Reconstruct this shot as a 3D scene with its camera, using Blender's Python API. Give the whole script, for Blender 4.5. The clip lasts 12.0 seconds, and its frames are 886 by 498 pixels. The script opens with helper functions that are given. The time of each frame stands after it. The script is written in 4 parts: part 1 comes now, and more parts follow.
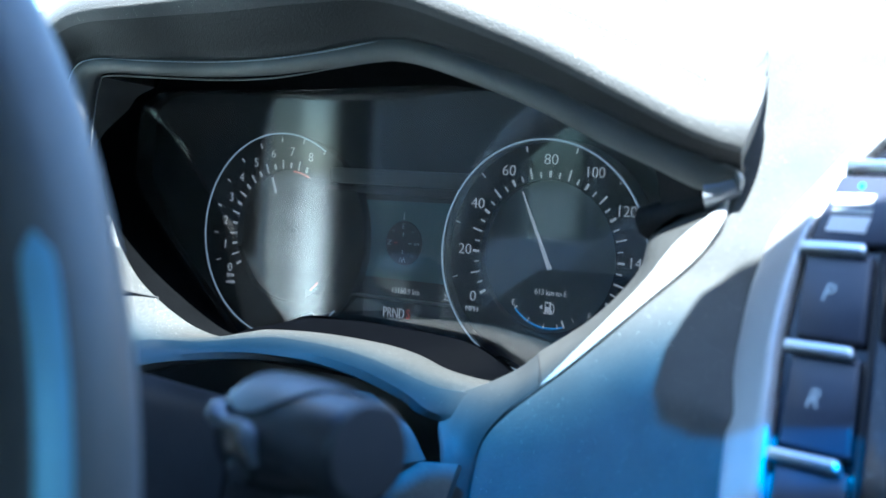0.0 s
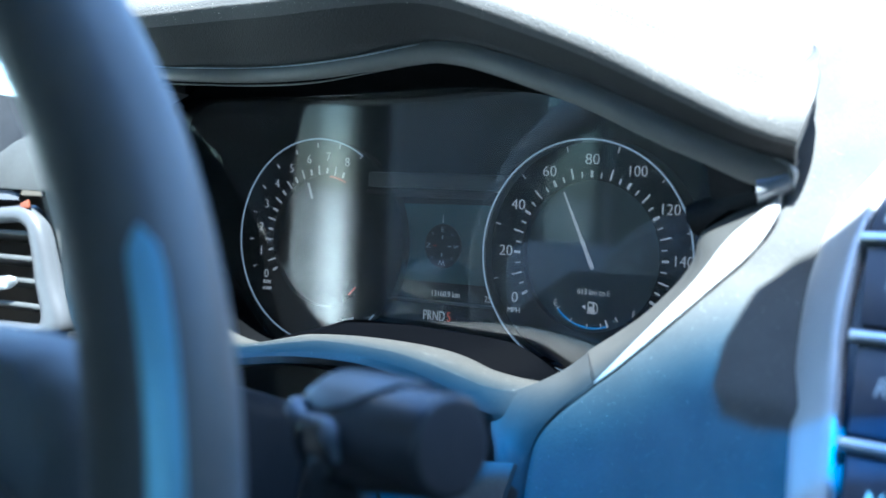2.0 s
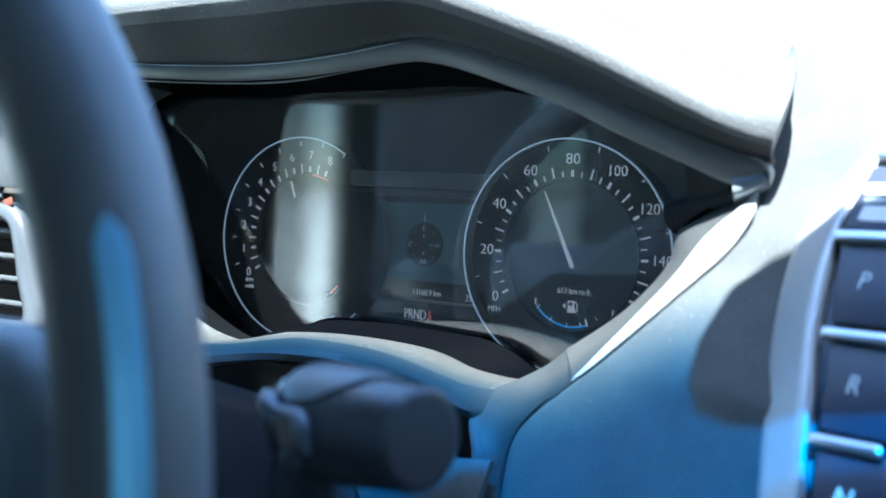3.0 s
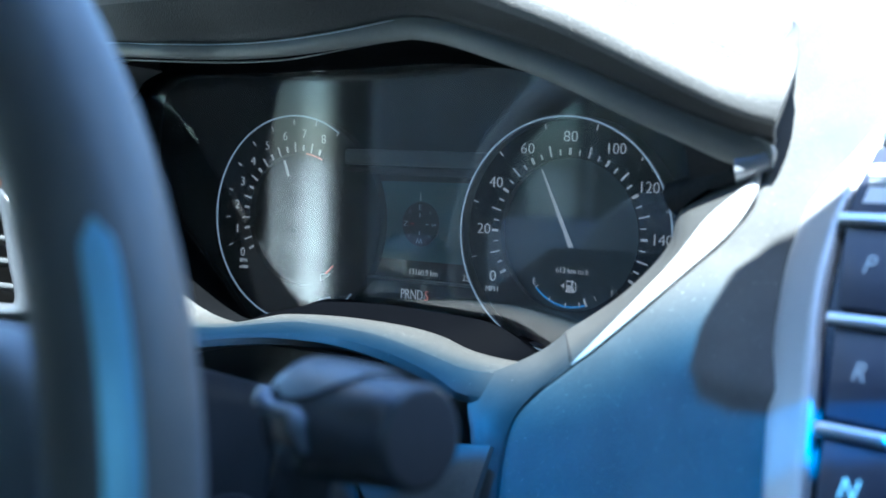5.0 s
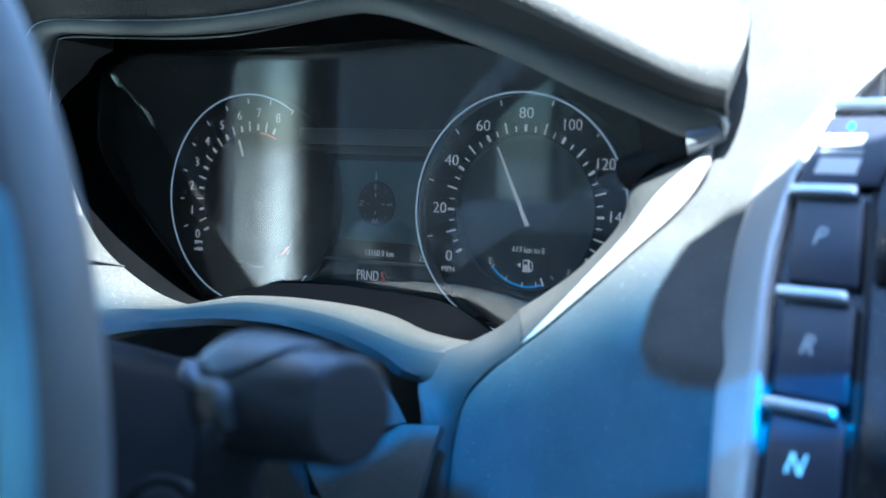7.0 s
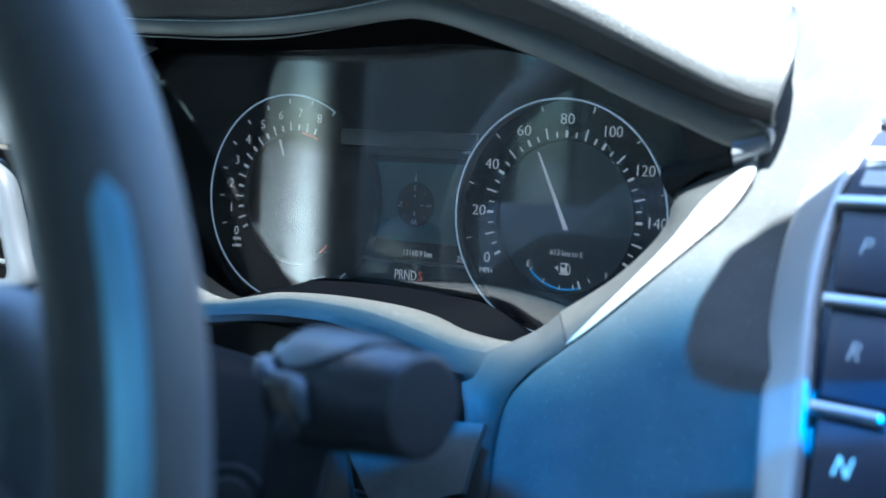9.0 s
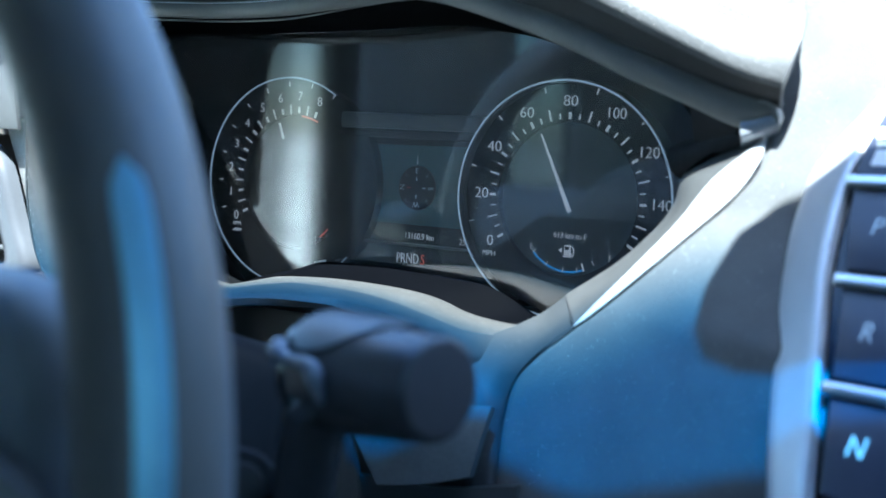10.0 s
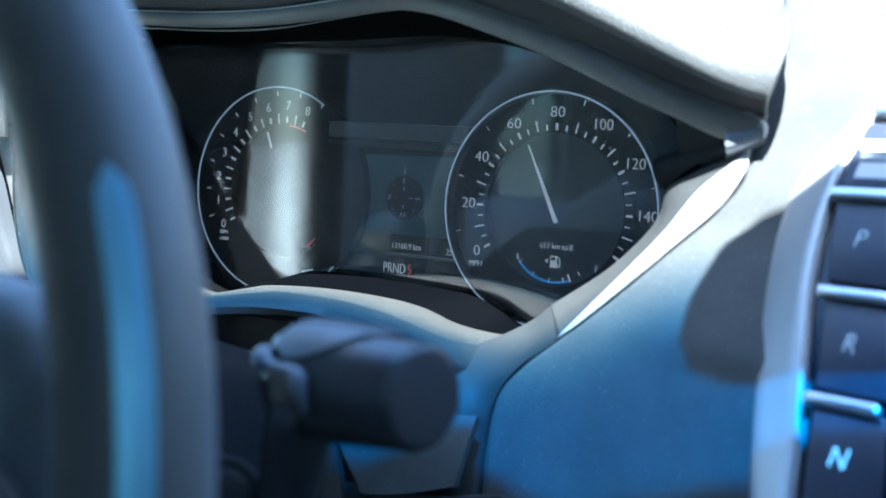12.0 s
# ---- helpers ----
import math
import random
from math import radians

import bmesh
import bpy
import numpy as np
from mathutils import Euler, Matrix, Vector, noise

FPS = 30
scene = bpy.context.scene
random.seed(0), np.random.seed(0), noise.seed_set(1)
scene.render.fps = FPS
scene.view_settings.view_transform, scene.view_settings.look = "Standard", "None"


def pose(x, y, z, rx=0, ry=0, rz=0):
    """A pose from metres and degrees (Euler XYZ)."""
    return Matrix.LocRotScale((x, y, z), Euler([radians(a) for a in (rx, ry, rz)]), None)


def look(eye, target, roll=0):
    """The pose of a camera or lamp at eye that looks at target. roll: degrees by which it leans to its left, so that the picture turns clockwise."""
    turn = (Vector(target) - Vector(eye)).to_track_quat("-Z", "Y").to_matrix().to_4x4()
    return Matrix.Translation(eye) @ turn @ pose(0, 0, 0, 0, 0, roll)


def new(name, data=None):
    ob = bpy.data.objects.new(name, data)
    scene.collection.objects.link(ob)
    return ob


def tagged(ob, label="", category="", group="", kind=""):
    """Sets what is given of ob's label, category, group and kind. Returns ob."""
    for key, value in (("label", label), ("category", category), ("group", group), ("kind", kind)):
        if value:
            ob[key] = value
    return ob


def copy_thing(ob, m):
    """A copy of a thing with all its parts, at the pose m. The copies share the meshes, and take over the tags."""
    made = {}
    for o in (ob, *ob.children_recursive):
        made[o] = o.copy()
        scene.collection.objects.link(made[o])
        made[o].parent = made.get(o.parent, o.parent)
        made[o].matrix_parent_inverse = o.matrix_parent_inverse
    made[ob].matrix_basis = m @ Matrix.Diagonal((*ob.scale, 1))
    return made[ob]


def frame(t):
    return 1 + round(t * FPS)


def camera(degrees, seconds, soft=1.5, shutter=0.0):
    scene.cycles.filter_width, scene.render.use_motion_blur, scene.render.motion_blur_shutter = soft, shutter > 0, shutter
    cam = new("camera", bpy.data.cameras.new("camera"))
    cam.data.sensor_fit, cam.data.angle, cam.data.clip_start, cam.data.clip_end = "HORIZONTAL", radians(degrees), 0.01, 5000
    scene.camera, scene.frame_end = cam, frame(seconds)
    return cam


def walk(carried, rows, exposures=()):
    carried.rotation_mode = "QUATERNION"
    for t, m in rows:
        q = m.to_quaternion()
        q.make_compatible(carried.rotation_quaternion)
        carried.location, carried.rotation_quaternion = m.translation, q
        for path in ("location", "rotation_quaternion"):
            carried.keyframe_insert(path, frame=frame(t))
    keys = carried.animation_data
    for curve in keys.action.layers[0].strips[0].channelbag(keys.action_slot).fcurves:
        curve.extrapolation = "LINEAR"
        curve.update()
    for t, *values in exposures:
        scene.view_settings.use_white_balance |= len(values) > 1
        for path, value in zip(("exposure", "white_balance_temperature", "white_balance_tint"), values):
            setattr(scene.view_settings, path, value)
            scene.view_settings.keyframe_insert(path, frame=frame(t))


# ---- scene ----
# Seconds, eye (x, y, z), yaw, pitch, roll. x right, y towards the windscreen, z up; the dials' centres lie at z = 1.0.
cam = camera(40.0, 12.0)
PATH = [
    (0.0, 0.3163, -0.5629, 1.0313, 33.94, -3.15, 3.12),
    (0.5, 0.3073, -0.5715, 1.0298, 34.55, -3.38, 2.60),
    (1.0, 0.3026, -0.5741, 1.0285, 34.66, -3.41, 2.59),
    (1.5, 0.2998, -0.5810, 1.0274, 34.31, -2.95, 2.01),
    (2.0, 0.2988, -0.5764, 1.0255, 33.99, -2.64, 2.20),
    (2.5, 0.3065, -0.5755, 1.0224, 33.46, -2.69, 2.48),
    (2.7, 0.3060, -0.5755, 1.0222, 33.48, -2.43, 2.55),
    (4.3, 0.2960, -0.5680, 1.0299, 34.13, -3.61, 2.10),
    (4.5, 0.2956, -0.5677, 1.0299, 33.93, -3.92, 1.77),
    (5.0, 0.2982, -0.5677, 1.0299, 33.26, -4.02, 2.00),
    (5.5, 0.2991, -0.5655, 1.0272, 32.82, -4.10, 1.85),
    (6.0, 0.3022, -0.5606, 1.0245, 32.48, -4.08, 1.91),
    (6.5, 0.2960, -0.5699, 1.0270, 32.12, -4.31, 2.55),
    (7.0, 0.3040, -0.5509, 1.0231, 32.35, -4.39, 1.83),
    (7.2, 0.3020, -0.5560, 1.0235, 33.68, -3.94, 3.20),
    (8.8, 0.2955, -0.5710, 1.0241, 32.43, -4.17, 3.00),
    (9.0, 0.2952, -0.5718, 1.0241, 32.56, -4.41, 3.00),
    (9.5, 0.2912, -0.5744, 1.0241, 32.26, -4.50, 3.17),
    (10.0, 0.2878, -0.5735, 1.0228, 32.03, -5.12, 2.75),
    (10.5, 0.3067, -0.5566, 1.0159, 32.21, -4.93, -0.23),
    (11.0, 0.2957, -0.5637, 1.0190, 32.09, -4.49, 1.64),
    (11.5, 0.2905, -0.5697, 1.0199, 31.78, -4.73, 2.93),
    (12.0, 0.2895, -0.5740, 1.0223, 31.53, -4.57, 3.12),
]


def eye_pose(x, y, z, yaw, pitch, roll):
    return pose(x, y, z) @ pose(0, 0, 0, 90 + pitch, 0, yaw) @ pose(0, 0, 0, 0, 0, roll)


EXPOSURE = 3.25
walk(cam, [(row[0], eye_pose(*row[1:])) for row in PATH], [(0.0, EXPOSURE, 5000, 5.0), (12.0, EXPOSURE, 5000, 5.0)])
cam.data.dof.use_dof = True
cam.data.dof.focus_distance = 0.68
cam.data.dof.aperture_fstop = 8.0

# ---------------------------------------------------------------- world, sun
SUN_UP = 65.0
sun_way = Vector((0.15, -math.cos(radians(SUN_UP)), math.sin(radians(SUN_UP)))).normalized()

world = bpy.data.worlds.new("sky")
scene.world = world
world.use_nodes = True
wn = world.node_tree.nodes
sky = wn.new("ShaderNodeTexSky")
sky.sky_type = "NISHITA"
sky.sun_disc = False
sky.sun_elevation = radians(SUN_UP)
sky.sun_rotation = radians(180 - math.degrees(math.atan2(0.15, 0.42)))
world.node_tree.links.new(sky.outputs["Color"], wn["Background"].inputs["Color"])
wn["Background"].inputs["Strength"].default_value = 0.105

sun_data = bpy.data.lights.new("sun", "SUN")
sun_data.energy = 5.0
sun_data.angle = radians(0.55)
sun_data.color = (1.0, 0.90, 0.77)
sun = new("sun", sun_data)
sun.matrix_world = look(Vector((0, 0, 1)) + sun_way * 20, (0, 0, 1))

# ---------------------------------------------------------------- materials
Z0 = 1.0


def shade(name, color, rough=0.5, metal=0.0, vary=0.15, scale=40.0, grain=0.0, grain_scale=900.0, dust=0.0, spec=0.5, sheen=0.0, leather=False):
    """A procedural surface: base colour varied at two scales, a fine relief and a thin layer of dust specks."""
    m = bpy.data.materials.new(name)
    m.use_nodes = True
    nt = m.node_tree
    n, link = nt.nodes, nt.links.new
    bsdf = n["Principled BSDF"]
    bsdf.inputs["Roughness"].default_value = rough
    bsdf.inputs["Metallic"].default_value = metal
    bsdf.inputs["Specular IOR Level"].default_value = spec
    bsdf.inputs["Sheen Weight"].default_value = sheen
    tc = n.new("ShaderNodeTexCoord")
    big = n.new("ShaderNodeTexNoise")
    big.inputs["Scale"].default_value = scale
    big.inputs["Detail"].default_value = 6
    fine = n.new("ShaderNodeTexNoise")
    fine.inputs["Scale"].default_value = scale * 14
    fine.inputs["Detail"].default_value = 3
    both = n.new("ShaderNodeMath")
    both.operation = "MULTIPLY_ADD"
    both.inputs[1].default_value = 0.4
    link(tc.outputs["Object"], big.inputs["Vector"])
    link(tc.outputs["Object"], fine.inputs["Vector"])
    link(fine.outputs["Fac"], both.inputs[0])
    link(big.outputs["Fac"], both.inputs[2])
    ramp = n.new("ShaderNodeMapRange")
    ramp.inputs["From Min"].default_value, ramp.inputs["From Max"].default_value = 0.45, 0.95
    ramp.inputs["To Min"].default_value, ramp.inputs["To Max"].default_value = 1 - vary, 1 + vary
    link(both.outputs[0], ramp.inputs["Value"])
    tint = n.new("ShaderNodeVectorMath")
    tint.operation = "SCALE"
    tint.inputs[0].default_value = color
    link(ramp.outputs[0], tint.inputs["Scale"])
    out = tint.outputs[0]
    if dust:
        specks = n.new("ShaderNodeTexVoronoi")
        specks.inputs["Scale"].default_value = 1900
        link(tc.outputs["Object"], specks.inputs["Vector"])
        near = n.new("ShaderNodeMapRange")
        near.inputs["From Min"].default_value, near.inputs["From Max"].default_value = 0.38, 0.26
        link(specks.outputs["Distance"], near.inputs["Value"])
        pick = n.new("ShaderNodeMapRange")
        pick.inputs["From Min"].default_value, pick.inputs["From Max"].default_value = 1.0 - dust, 1.0 - dust + 0.02
        sep = n.new("ShaderNodeSeparateColor")
        link(specks.outputs["Color"], sep.inputs[0])
        link(sep.outputs[0], pick.inputs["Value"])
        amount = n.new("ShaderNodeMath")
        amount.operation = "MULTIPLY"
        link(near.outputs[0], amount.inputs[0])
        link(pick.outputs[0], amount.inputs[1])
        mix = n.new("ShaderNodeMix")
        mix.data_type = "RGBA"
        mix.inputs["B"].default_value = (0.75, 0.73, 0.68, 1)
        link(amount.outputs[0], mix.inputs["Factor"])
        link(out, mix.inputs["A"])
        out = mix.outputs["Result"]
    link(out, bsdf.inputs["Base Color"])
    if grain:
        if leather:
            tex = n.new("ShaderNodeTexVoronoi")
            tex.feature = "SMOOTH_F1"
            tex.inputs["Scale"].default_value = grain_scale
            height = tex.outputs["Distance"]
        else:
            tex = n.new("ShaderNodeTexNoise")
            tex.inputs["Scale"].default_value = grain_scale
            tex.inputs["Detail"].default_value = 2
            height = tex.outputs["Fac"]
        link(tc.outputs["Object"], tex.inputs["Vector"])
        bump = n.new("ShaderNodeBump")
        bump.inputs["Strength"].default_value = grain
        bump.inputs["Distance"].default_value = 0.0006
        link(height, bump.inputs["Height"])
        link(bump.outputs["Normal"], bsdf.inputs["Normal"])
    return m


def glow(name, color, strength):
    m = bpy.data.materials.new(name)
    m.use_nodes = True
    b = m.node_tree.nodes["Principled BSDF"]
    b.inputs["Base Color"].default_value = (*[c * 0.3 for c in color], 1)
    b.inputs["Roughness"].default_value = 0.5
    b.inputs["Emission Color"].default_value = (*color, 1)
    b.inputs["Emission Strength"].default_value = strength
    return m


def clear(name, gloss=0.055, rough=0.02, tint=(1, 1, 1), haze=0.0, haze_color=(0.8, 0.8, 0.8)):
    """Thin clear pane: straight-through light, a sheen by Fresnel, and a film of dust that can also veil."""
    m = bpy.data.materials.new(name)
    m.use_nodes = True
    nt = m.node_tree
    n, link = nt.nodes, nt.links.new
    n.remove(n["Principled BSDF"])
    see, shine, film = n.new("ShaderNodeBsdfTransparent"), n.new("ShaderNodeBsdfGlossy"), n.new("ShaderNodeBsdfDiffuse")
    see.inputs["Color"].default_value = (*tint, 1)
    shine.inputs["Roughness"].default_value = rough
    film.inputs["Color"].default_value = (*haze_color, 1)
    rim, steep, fres = n.new("ShaderNodeLayerWeight"), n.new("ShaderNodeMath"), n.new("ShaderNodeMath")
    rim.inputs["Blend"].default_value = 0.5
    steep.operation, fres.operation = "POWER", "MULTIPLY_ADD"
    steep.inputs[1].default_value = 5.0
    fres.inputs[1].default_value, fres.inputs[2].default_value = 0.9, gloss
    link(rim.outputs["Facing"], steep.inputs[0])
    link(steep.outputs[0], fres.inputs[0])
    dusty, mix = n.new("ShaderNodeMixShader"), n.new("ShaderNodeMixShader")
    link(see.outputs[0], dusty.inputs[1])
    link(film.outputs[0], dusty.inputs[2])
    if haze:
        tc, tex = n.new("ShaderNodeTexCoord"), n.new("ShaderNodeTexNoise")
        tex.inputs["Scale"].default_value = 70
        tex.inputs["Detail"].default_value = 8
        link(tc.outputs["Object"], tex.inputs["Vector"])
        mul = n.new("ShaderNodeMath")
        mul.operation = "MULTIPLY"
        mul.inputs[1].default_value = haze * 2
        link(tex.outputs["Fac"], mul.inputs[0])
        link(mul.outputs[0], dusty.inputs["Fac"])
    else:
        dusty.inputs["Fac"].default_value = 0.0
    link(fres.outputs[0], mix.inputs["Fac"])
    link(dusty.outputs[0], mix.inputs[1])
    link(shine.outputs[0], mix.inputs[2])
    link(mix.outputs[0], n["Material Output"].inputs["Surface"])
    return m


def band_glass(name, y_clear, y_full, tint, slant):
    """Windscreen glass whose shade band deepens towards the header."""
    m = clear(name)
    nt = m.node_tree
    n, link = nt.nodes, nt.links.new
    see = [x for x in n if x.type == "BSDF_TRANSPARENT"][0]
    geo, sep, rng, mix = n.new("ShaderNodeNewGeometry"), n.new("ShaderNodeSeparateXYZ"), n.new("ShaderNodeMapRange"), n.new("ShaderNodeMix")
    mix.data_type = "RGBA"
    rng.interpolation_type = "SMOOTHSTEP"
    rng.inputs["From Min"].default_value, rng.inputs["From Max"].default_value = y_clear, y_full
    mix.inputs["A"].default_value = (0.95, 0.97, 0.96, 1)
    mix.inputs["B"].default_value = (*tint, 1)
    link(geo.outputs["Position"], sep.inputs[0])
    tilt = n.new("ShaderNodeMath")
    tilt.operation = "MULTIPLY_ADD"
    tilt.inputs[1].default_value = -slant
    link(sep.outputs["X"], tilt.inputs[0])
    link(sep.outputs["Y"], tilt.inputs[2])
    link(tilt.outputs[0], rng.inputs["Value"])
    link(rng.outputs[0], mix.inputs["Factor"])
    link(mix.outputs["Result"], see.inputs["Color"])
    return m


def door_glass(name, z_clear, z_full, y_clear, y_full, open_tint, top_share, front_share):
    """Side glass graded to shape its lens reflection: darker towards its top, its rear edge and a little towards its
    front.
    """
    m = clear(name)
    nt = m.node_tree
    n, link = nt.nodes, nt.links.new
    see = [x for x in n if x.type == "BSDF_TRANSPARENT"][0]
    geo, sep, mul, tint = n.new("ShaderNodeNewGeometry"), n.new("ShaderNodeSeparateXYZ"), n.new("ShaderNodeMath"), n.new("ShaderNodeVectorMath")
    link(geo.outputs["Position"], sep.inputs[0])
    both = n.new("ShaderNodeMath")
    mul.operation, both.operation, tint.operation = "MULTIPLY", "MULTIPLY", "SCALE"
    for axis, lo, hi, least, slot in (("Z", z_clear, z_full, top_share, 0), ("Y", y_clear, y_full, 0.03, 1), ("Y", y_clear + 0.006, y_clear + 0.05, front_share, 2)):
        rng = n.new("ShaderNodeMapRange")
        rng.interpolation_type = "SMOOTHSTEP"
        rng.inputs["From Min"].default_value, rng.inputs["From Max"].default_value = lo, hi
        rng.inputs["To Min"].default_value, rng.inputs["To Max"].default_value = 1.0, least
        link(sep.outputs[axis], rng.inputs["Value"])
        link(rng.outputs[0], both.inputs[0] if slot == 2 else mul.inputs[slot])
    link(mul.outputs[0], both.inputs[1])
    tint.inputs[0].default_value = open_tint
    link(both.outputs[0], tint.inputs["Scale"])
    link(tint.outputs[0], see.inputs["Color"])
    return m


M_DASH = shade("dash_leather", (0.108, 0.108, 0.105), 0.55, spec=0.15, grain=0.42, grain_scale=1700, dust=0.02, leather=True, vary=0.14)
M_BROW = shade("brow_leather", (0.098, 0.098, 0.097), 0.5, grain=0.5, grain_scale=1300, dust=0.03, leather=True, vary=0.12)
M_BEZEL = shade("bezel_soft", (0.2, 0.2, 0.195), 0.42, grain=0.25, grain_scale=1500, dust=0.22, vary=0.15)
# the hood leather again, darkened: shade under the lip put into colour
M_UNDER_SHADE = shade("lip_shade_tone", (0.017, 0.017, 0.017), 0.55, grain=0.5, grain_scale=1300, leather=True, vary=0.12)
# black bezel; the hood's shadow on it is put into this lower base
M_HUMP = shade("bezel_black_shade", (0.0011, 0.0013, 0.0019), 0.6, spec=0.02, vary=0.2)
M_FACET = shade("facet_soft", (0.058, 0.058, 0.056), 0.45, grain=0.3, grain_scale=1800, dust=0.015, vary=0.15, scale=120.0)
M_WALL = shade("side_wall_plastic", (0.17, 0.168, 0.16), 0.35, spec=0.8, grain=0.1, grain_scale=1800, vary=0.15)
M_FUNNEL = shade("funnel_plastic", (0.0038, 0.0041, 0.0046), 0.85, spec=0.02, grain=0.2, grain_scale=1800, vary=0.3)
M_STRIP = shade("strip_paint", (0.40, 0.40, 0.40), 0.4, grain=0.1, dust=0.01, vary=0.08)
M_LEDGE = shade("ledge_soft", (0.057, 0.056, 0.052), 0.5, grain=0.7, grain_scale=2600, dust=0.05, vary=0.35, scale=700.0)
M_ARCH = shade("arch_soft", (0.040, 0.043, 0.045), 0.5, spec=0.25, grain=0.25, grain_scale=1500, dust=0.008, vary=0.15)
M_SHROUD = shade("shroud_plastic", (0.028, 0.029, 0.031), 0.6, spec=0.1, grain=0.2, grain_scale=1800, vary=0.3)
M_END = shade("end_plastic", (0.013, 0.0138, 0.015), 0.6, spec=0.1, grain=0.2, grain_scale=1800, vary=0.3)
M_GLOSSGREY = shade("gloss_slate", (0.075, 0.08, 0.09), 0.2, vary=0.1)
M_BLACK = shade("black_plastic", (0.02, 0.02, 0.022), 0.5, grain=0.2, grain_scale=1800, vary=0.3)
M_GLOSSBLACK = shade("piano_black", (0.012, 0.012, 0.014), 0.12, vary=0.3, dust=0.02)
M_DARK = shade("dark_plastic", (0.076, 0.078, 0.078), 0.45, grain=0.25, grain_scale=1500, vary=0.2)
M_STALK = shade("stalk_plastic", (0.045, 0.045, 0.047), 0.25, spec=0.8, grain=0.15, grain_scale=1500, vary=0.2)
M_WHEEL = shade("wheel_leather", (0.158, 0.143, 0.121), 0.42, spec=0.7, sheen=0.3, grain=0.3, grain_scale=1300, leather=True, vary=0.15)
# paler than the wheel leather: light on the airbag cover put into its base
M_COVER_LIT = shade("cover_lit_tone", (0.25, 0.26, 0.275), 0.45, spec=0.7, grain=0.3, grain_scale=1300, leather=True, vary=0.15)
M_COLLAR = shade("collar_plastic", (0.05, 0.053, 0.058), 0.13, spec=1.0, metal=0.25, vary=0.2)
M_TRIM = shade("satin_trim", (0.19, 0.185, 0.172), 0.42, metal=0.1, vary=0.1, grain=0.05)
M_CAP = shade("satin_cap", (0.32, 0.34, 0.37), 0.3, metal=0.3, vary=0.08)
M_THREAD = shade("grey_thread", (0.125, 0.125, 0.125), 0.7)
M_BORDER = shade("satin_border", (0.60, 0.60, 0.61), 0.36, metal=0.6, vary=0.06)
M_EDGE = shade("polished_edge", (0.20, 0.20, 0.20), 0.35, metal=0.3, vary=0.06)
M_RING = shade("bright_ring", (0.62, 0.64, 0.66), 0.25, metal=0.5, vary=0.05)
# glow added so that the bright rings show in the dim cluster
M_RING_GLOW = glow("ring_glow", (0.66, 0.80, 0.90), 0.04)
M_SILVER = shade("satin_silver", (0.7, 0.71, 0.72), 0.36, metal=0.9, vary=0.08, grain=0.05)
M_FRAME = shade("vent_satin", (0.10, 0.105, 0.115), 0.3, metal=0.2, vary=0.08, grain=0.05)
M_BUTTON = shade("button_plastic", (0.05, 0.055, 0.08), 0.3, vary=0.15)
M_SKIRT = shade("skirt_plastic", (0.10, 0.112, 0.112), 0.6, spec=0.3, vary=0.25, grain=0.3)
M_TIP = shade("stalk_tip", (0.075, 0.066, 0.064), 0.6, vary=0.15, spec=0.3)
# highlights on the stalk's glossy collar, put in as a paler tone
M_COLLAR_SHINE = shade("collar_shine", (0.17, 0.185, 0.21), 0.16, spec=0.9, vary=0.12)
M_SHELL = shade("collar_grey", (0.05, 0.050, 0.048), 0.5, vary=0.2, grain=0.2, grain_scale=1800)
# paler than the stalk body: light on its top put into colour
M_STALK_TOP = shade("stalk_top_lit", (0.13, 0.135, 0.14), 0.35, vary=0.12, grain=0.1, spec=0.8)
M_CHROME = shade("chrome", (0.8, 0.81, 0.82), 0.28, metal=1.0, vary=0.05)
# blue light along the wheel rim, put into this base colour
M_STREAK = shade("blue_light_tone", (0.40, 0.70, 0.85), 0.4, metal=0.5, vary=0.08)
M_FACE = shade("dial_face", (0.018, 0.02, 0.022), 0.7, vary=0.2, spec=0.12)
M_DISC = shade("dial_disc", (0.075, 0.092, 0.096), 0.5, vary=0.15, spec=0.25)
M_SCREEN = shade("screen_glass", (0.07, 0.135, 0.14), 0.2, vary=0.15)
M_INK = glow("white_marking", (0.75, 0.75, 0.73), 0.045)
M_DIM = shade("dim_marking", (0.42, 0.45, 0.45), 0.5)
M_DIMMER = shade("faint_marking", (0.10, 0.12, 0.12), 0.5)
M_RED = glow("red_marking", (0.75, 0.10, 0.05), 0.05)
M_BLUE = glow("blue_marking", (0.05, 0.28, 0.6), 0.06)
M_WHITE = shade("white_print", (0.8, 0.8, 0.8), 0.5, vary=0.05)
M_MARK = glow("dim_letter", (0.40, 0.55, 0.75), 0.075)
# silver bead whose sky reflection is put into this pale base
M_BEAD = shade("bead_sky_shine", (0.75, 0.77, 0.80), 0.3, metal=0.1, vary=0.05)
M_LED = glow("green_led", (0.1, 0.9, 0.25), 0.4)
M_NLIT = glow("lit_letter", (0.25, 0.65, 1.0), 0.22)
M_DOOR = shade("door_trim", (0.36, 0.33, 0.28), 0.6, grain=0.3, vary=0.15, scale=15)
M_CLOTH = shade("grey_trim", (0.11, 0.108, 0.10), 0.8, grain=0.3, vary=0.15, scale=15)
M_SEAT = shade("seat_leather", (0.09, 0.09, 0.09), 0.55, grain=0.3, vary=0.15, scale=15, leather=True)
M_ROAD = shade("concrete", (0.34, 0.33, 0.30), 0.85, vary=0.2, scale=0.6)
M_AMBER = shade("amber_lacquer", (0.20, 0.060, 0.030), 0.45, vary=0.15)
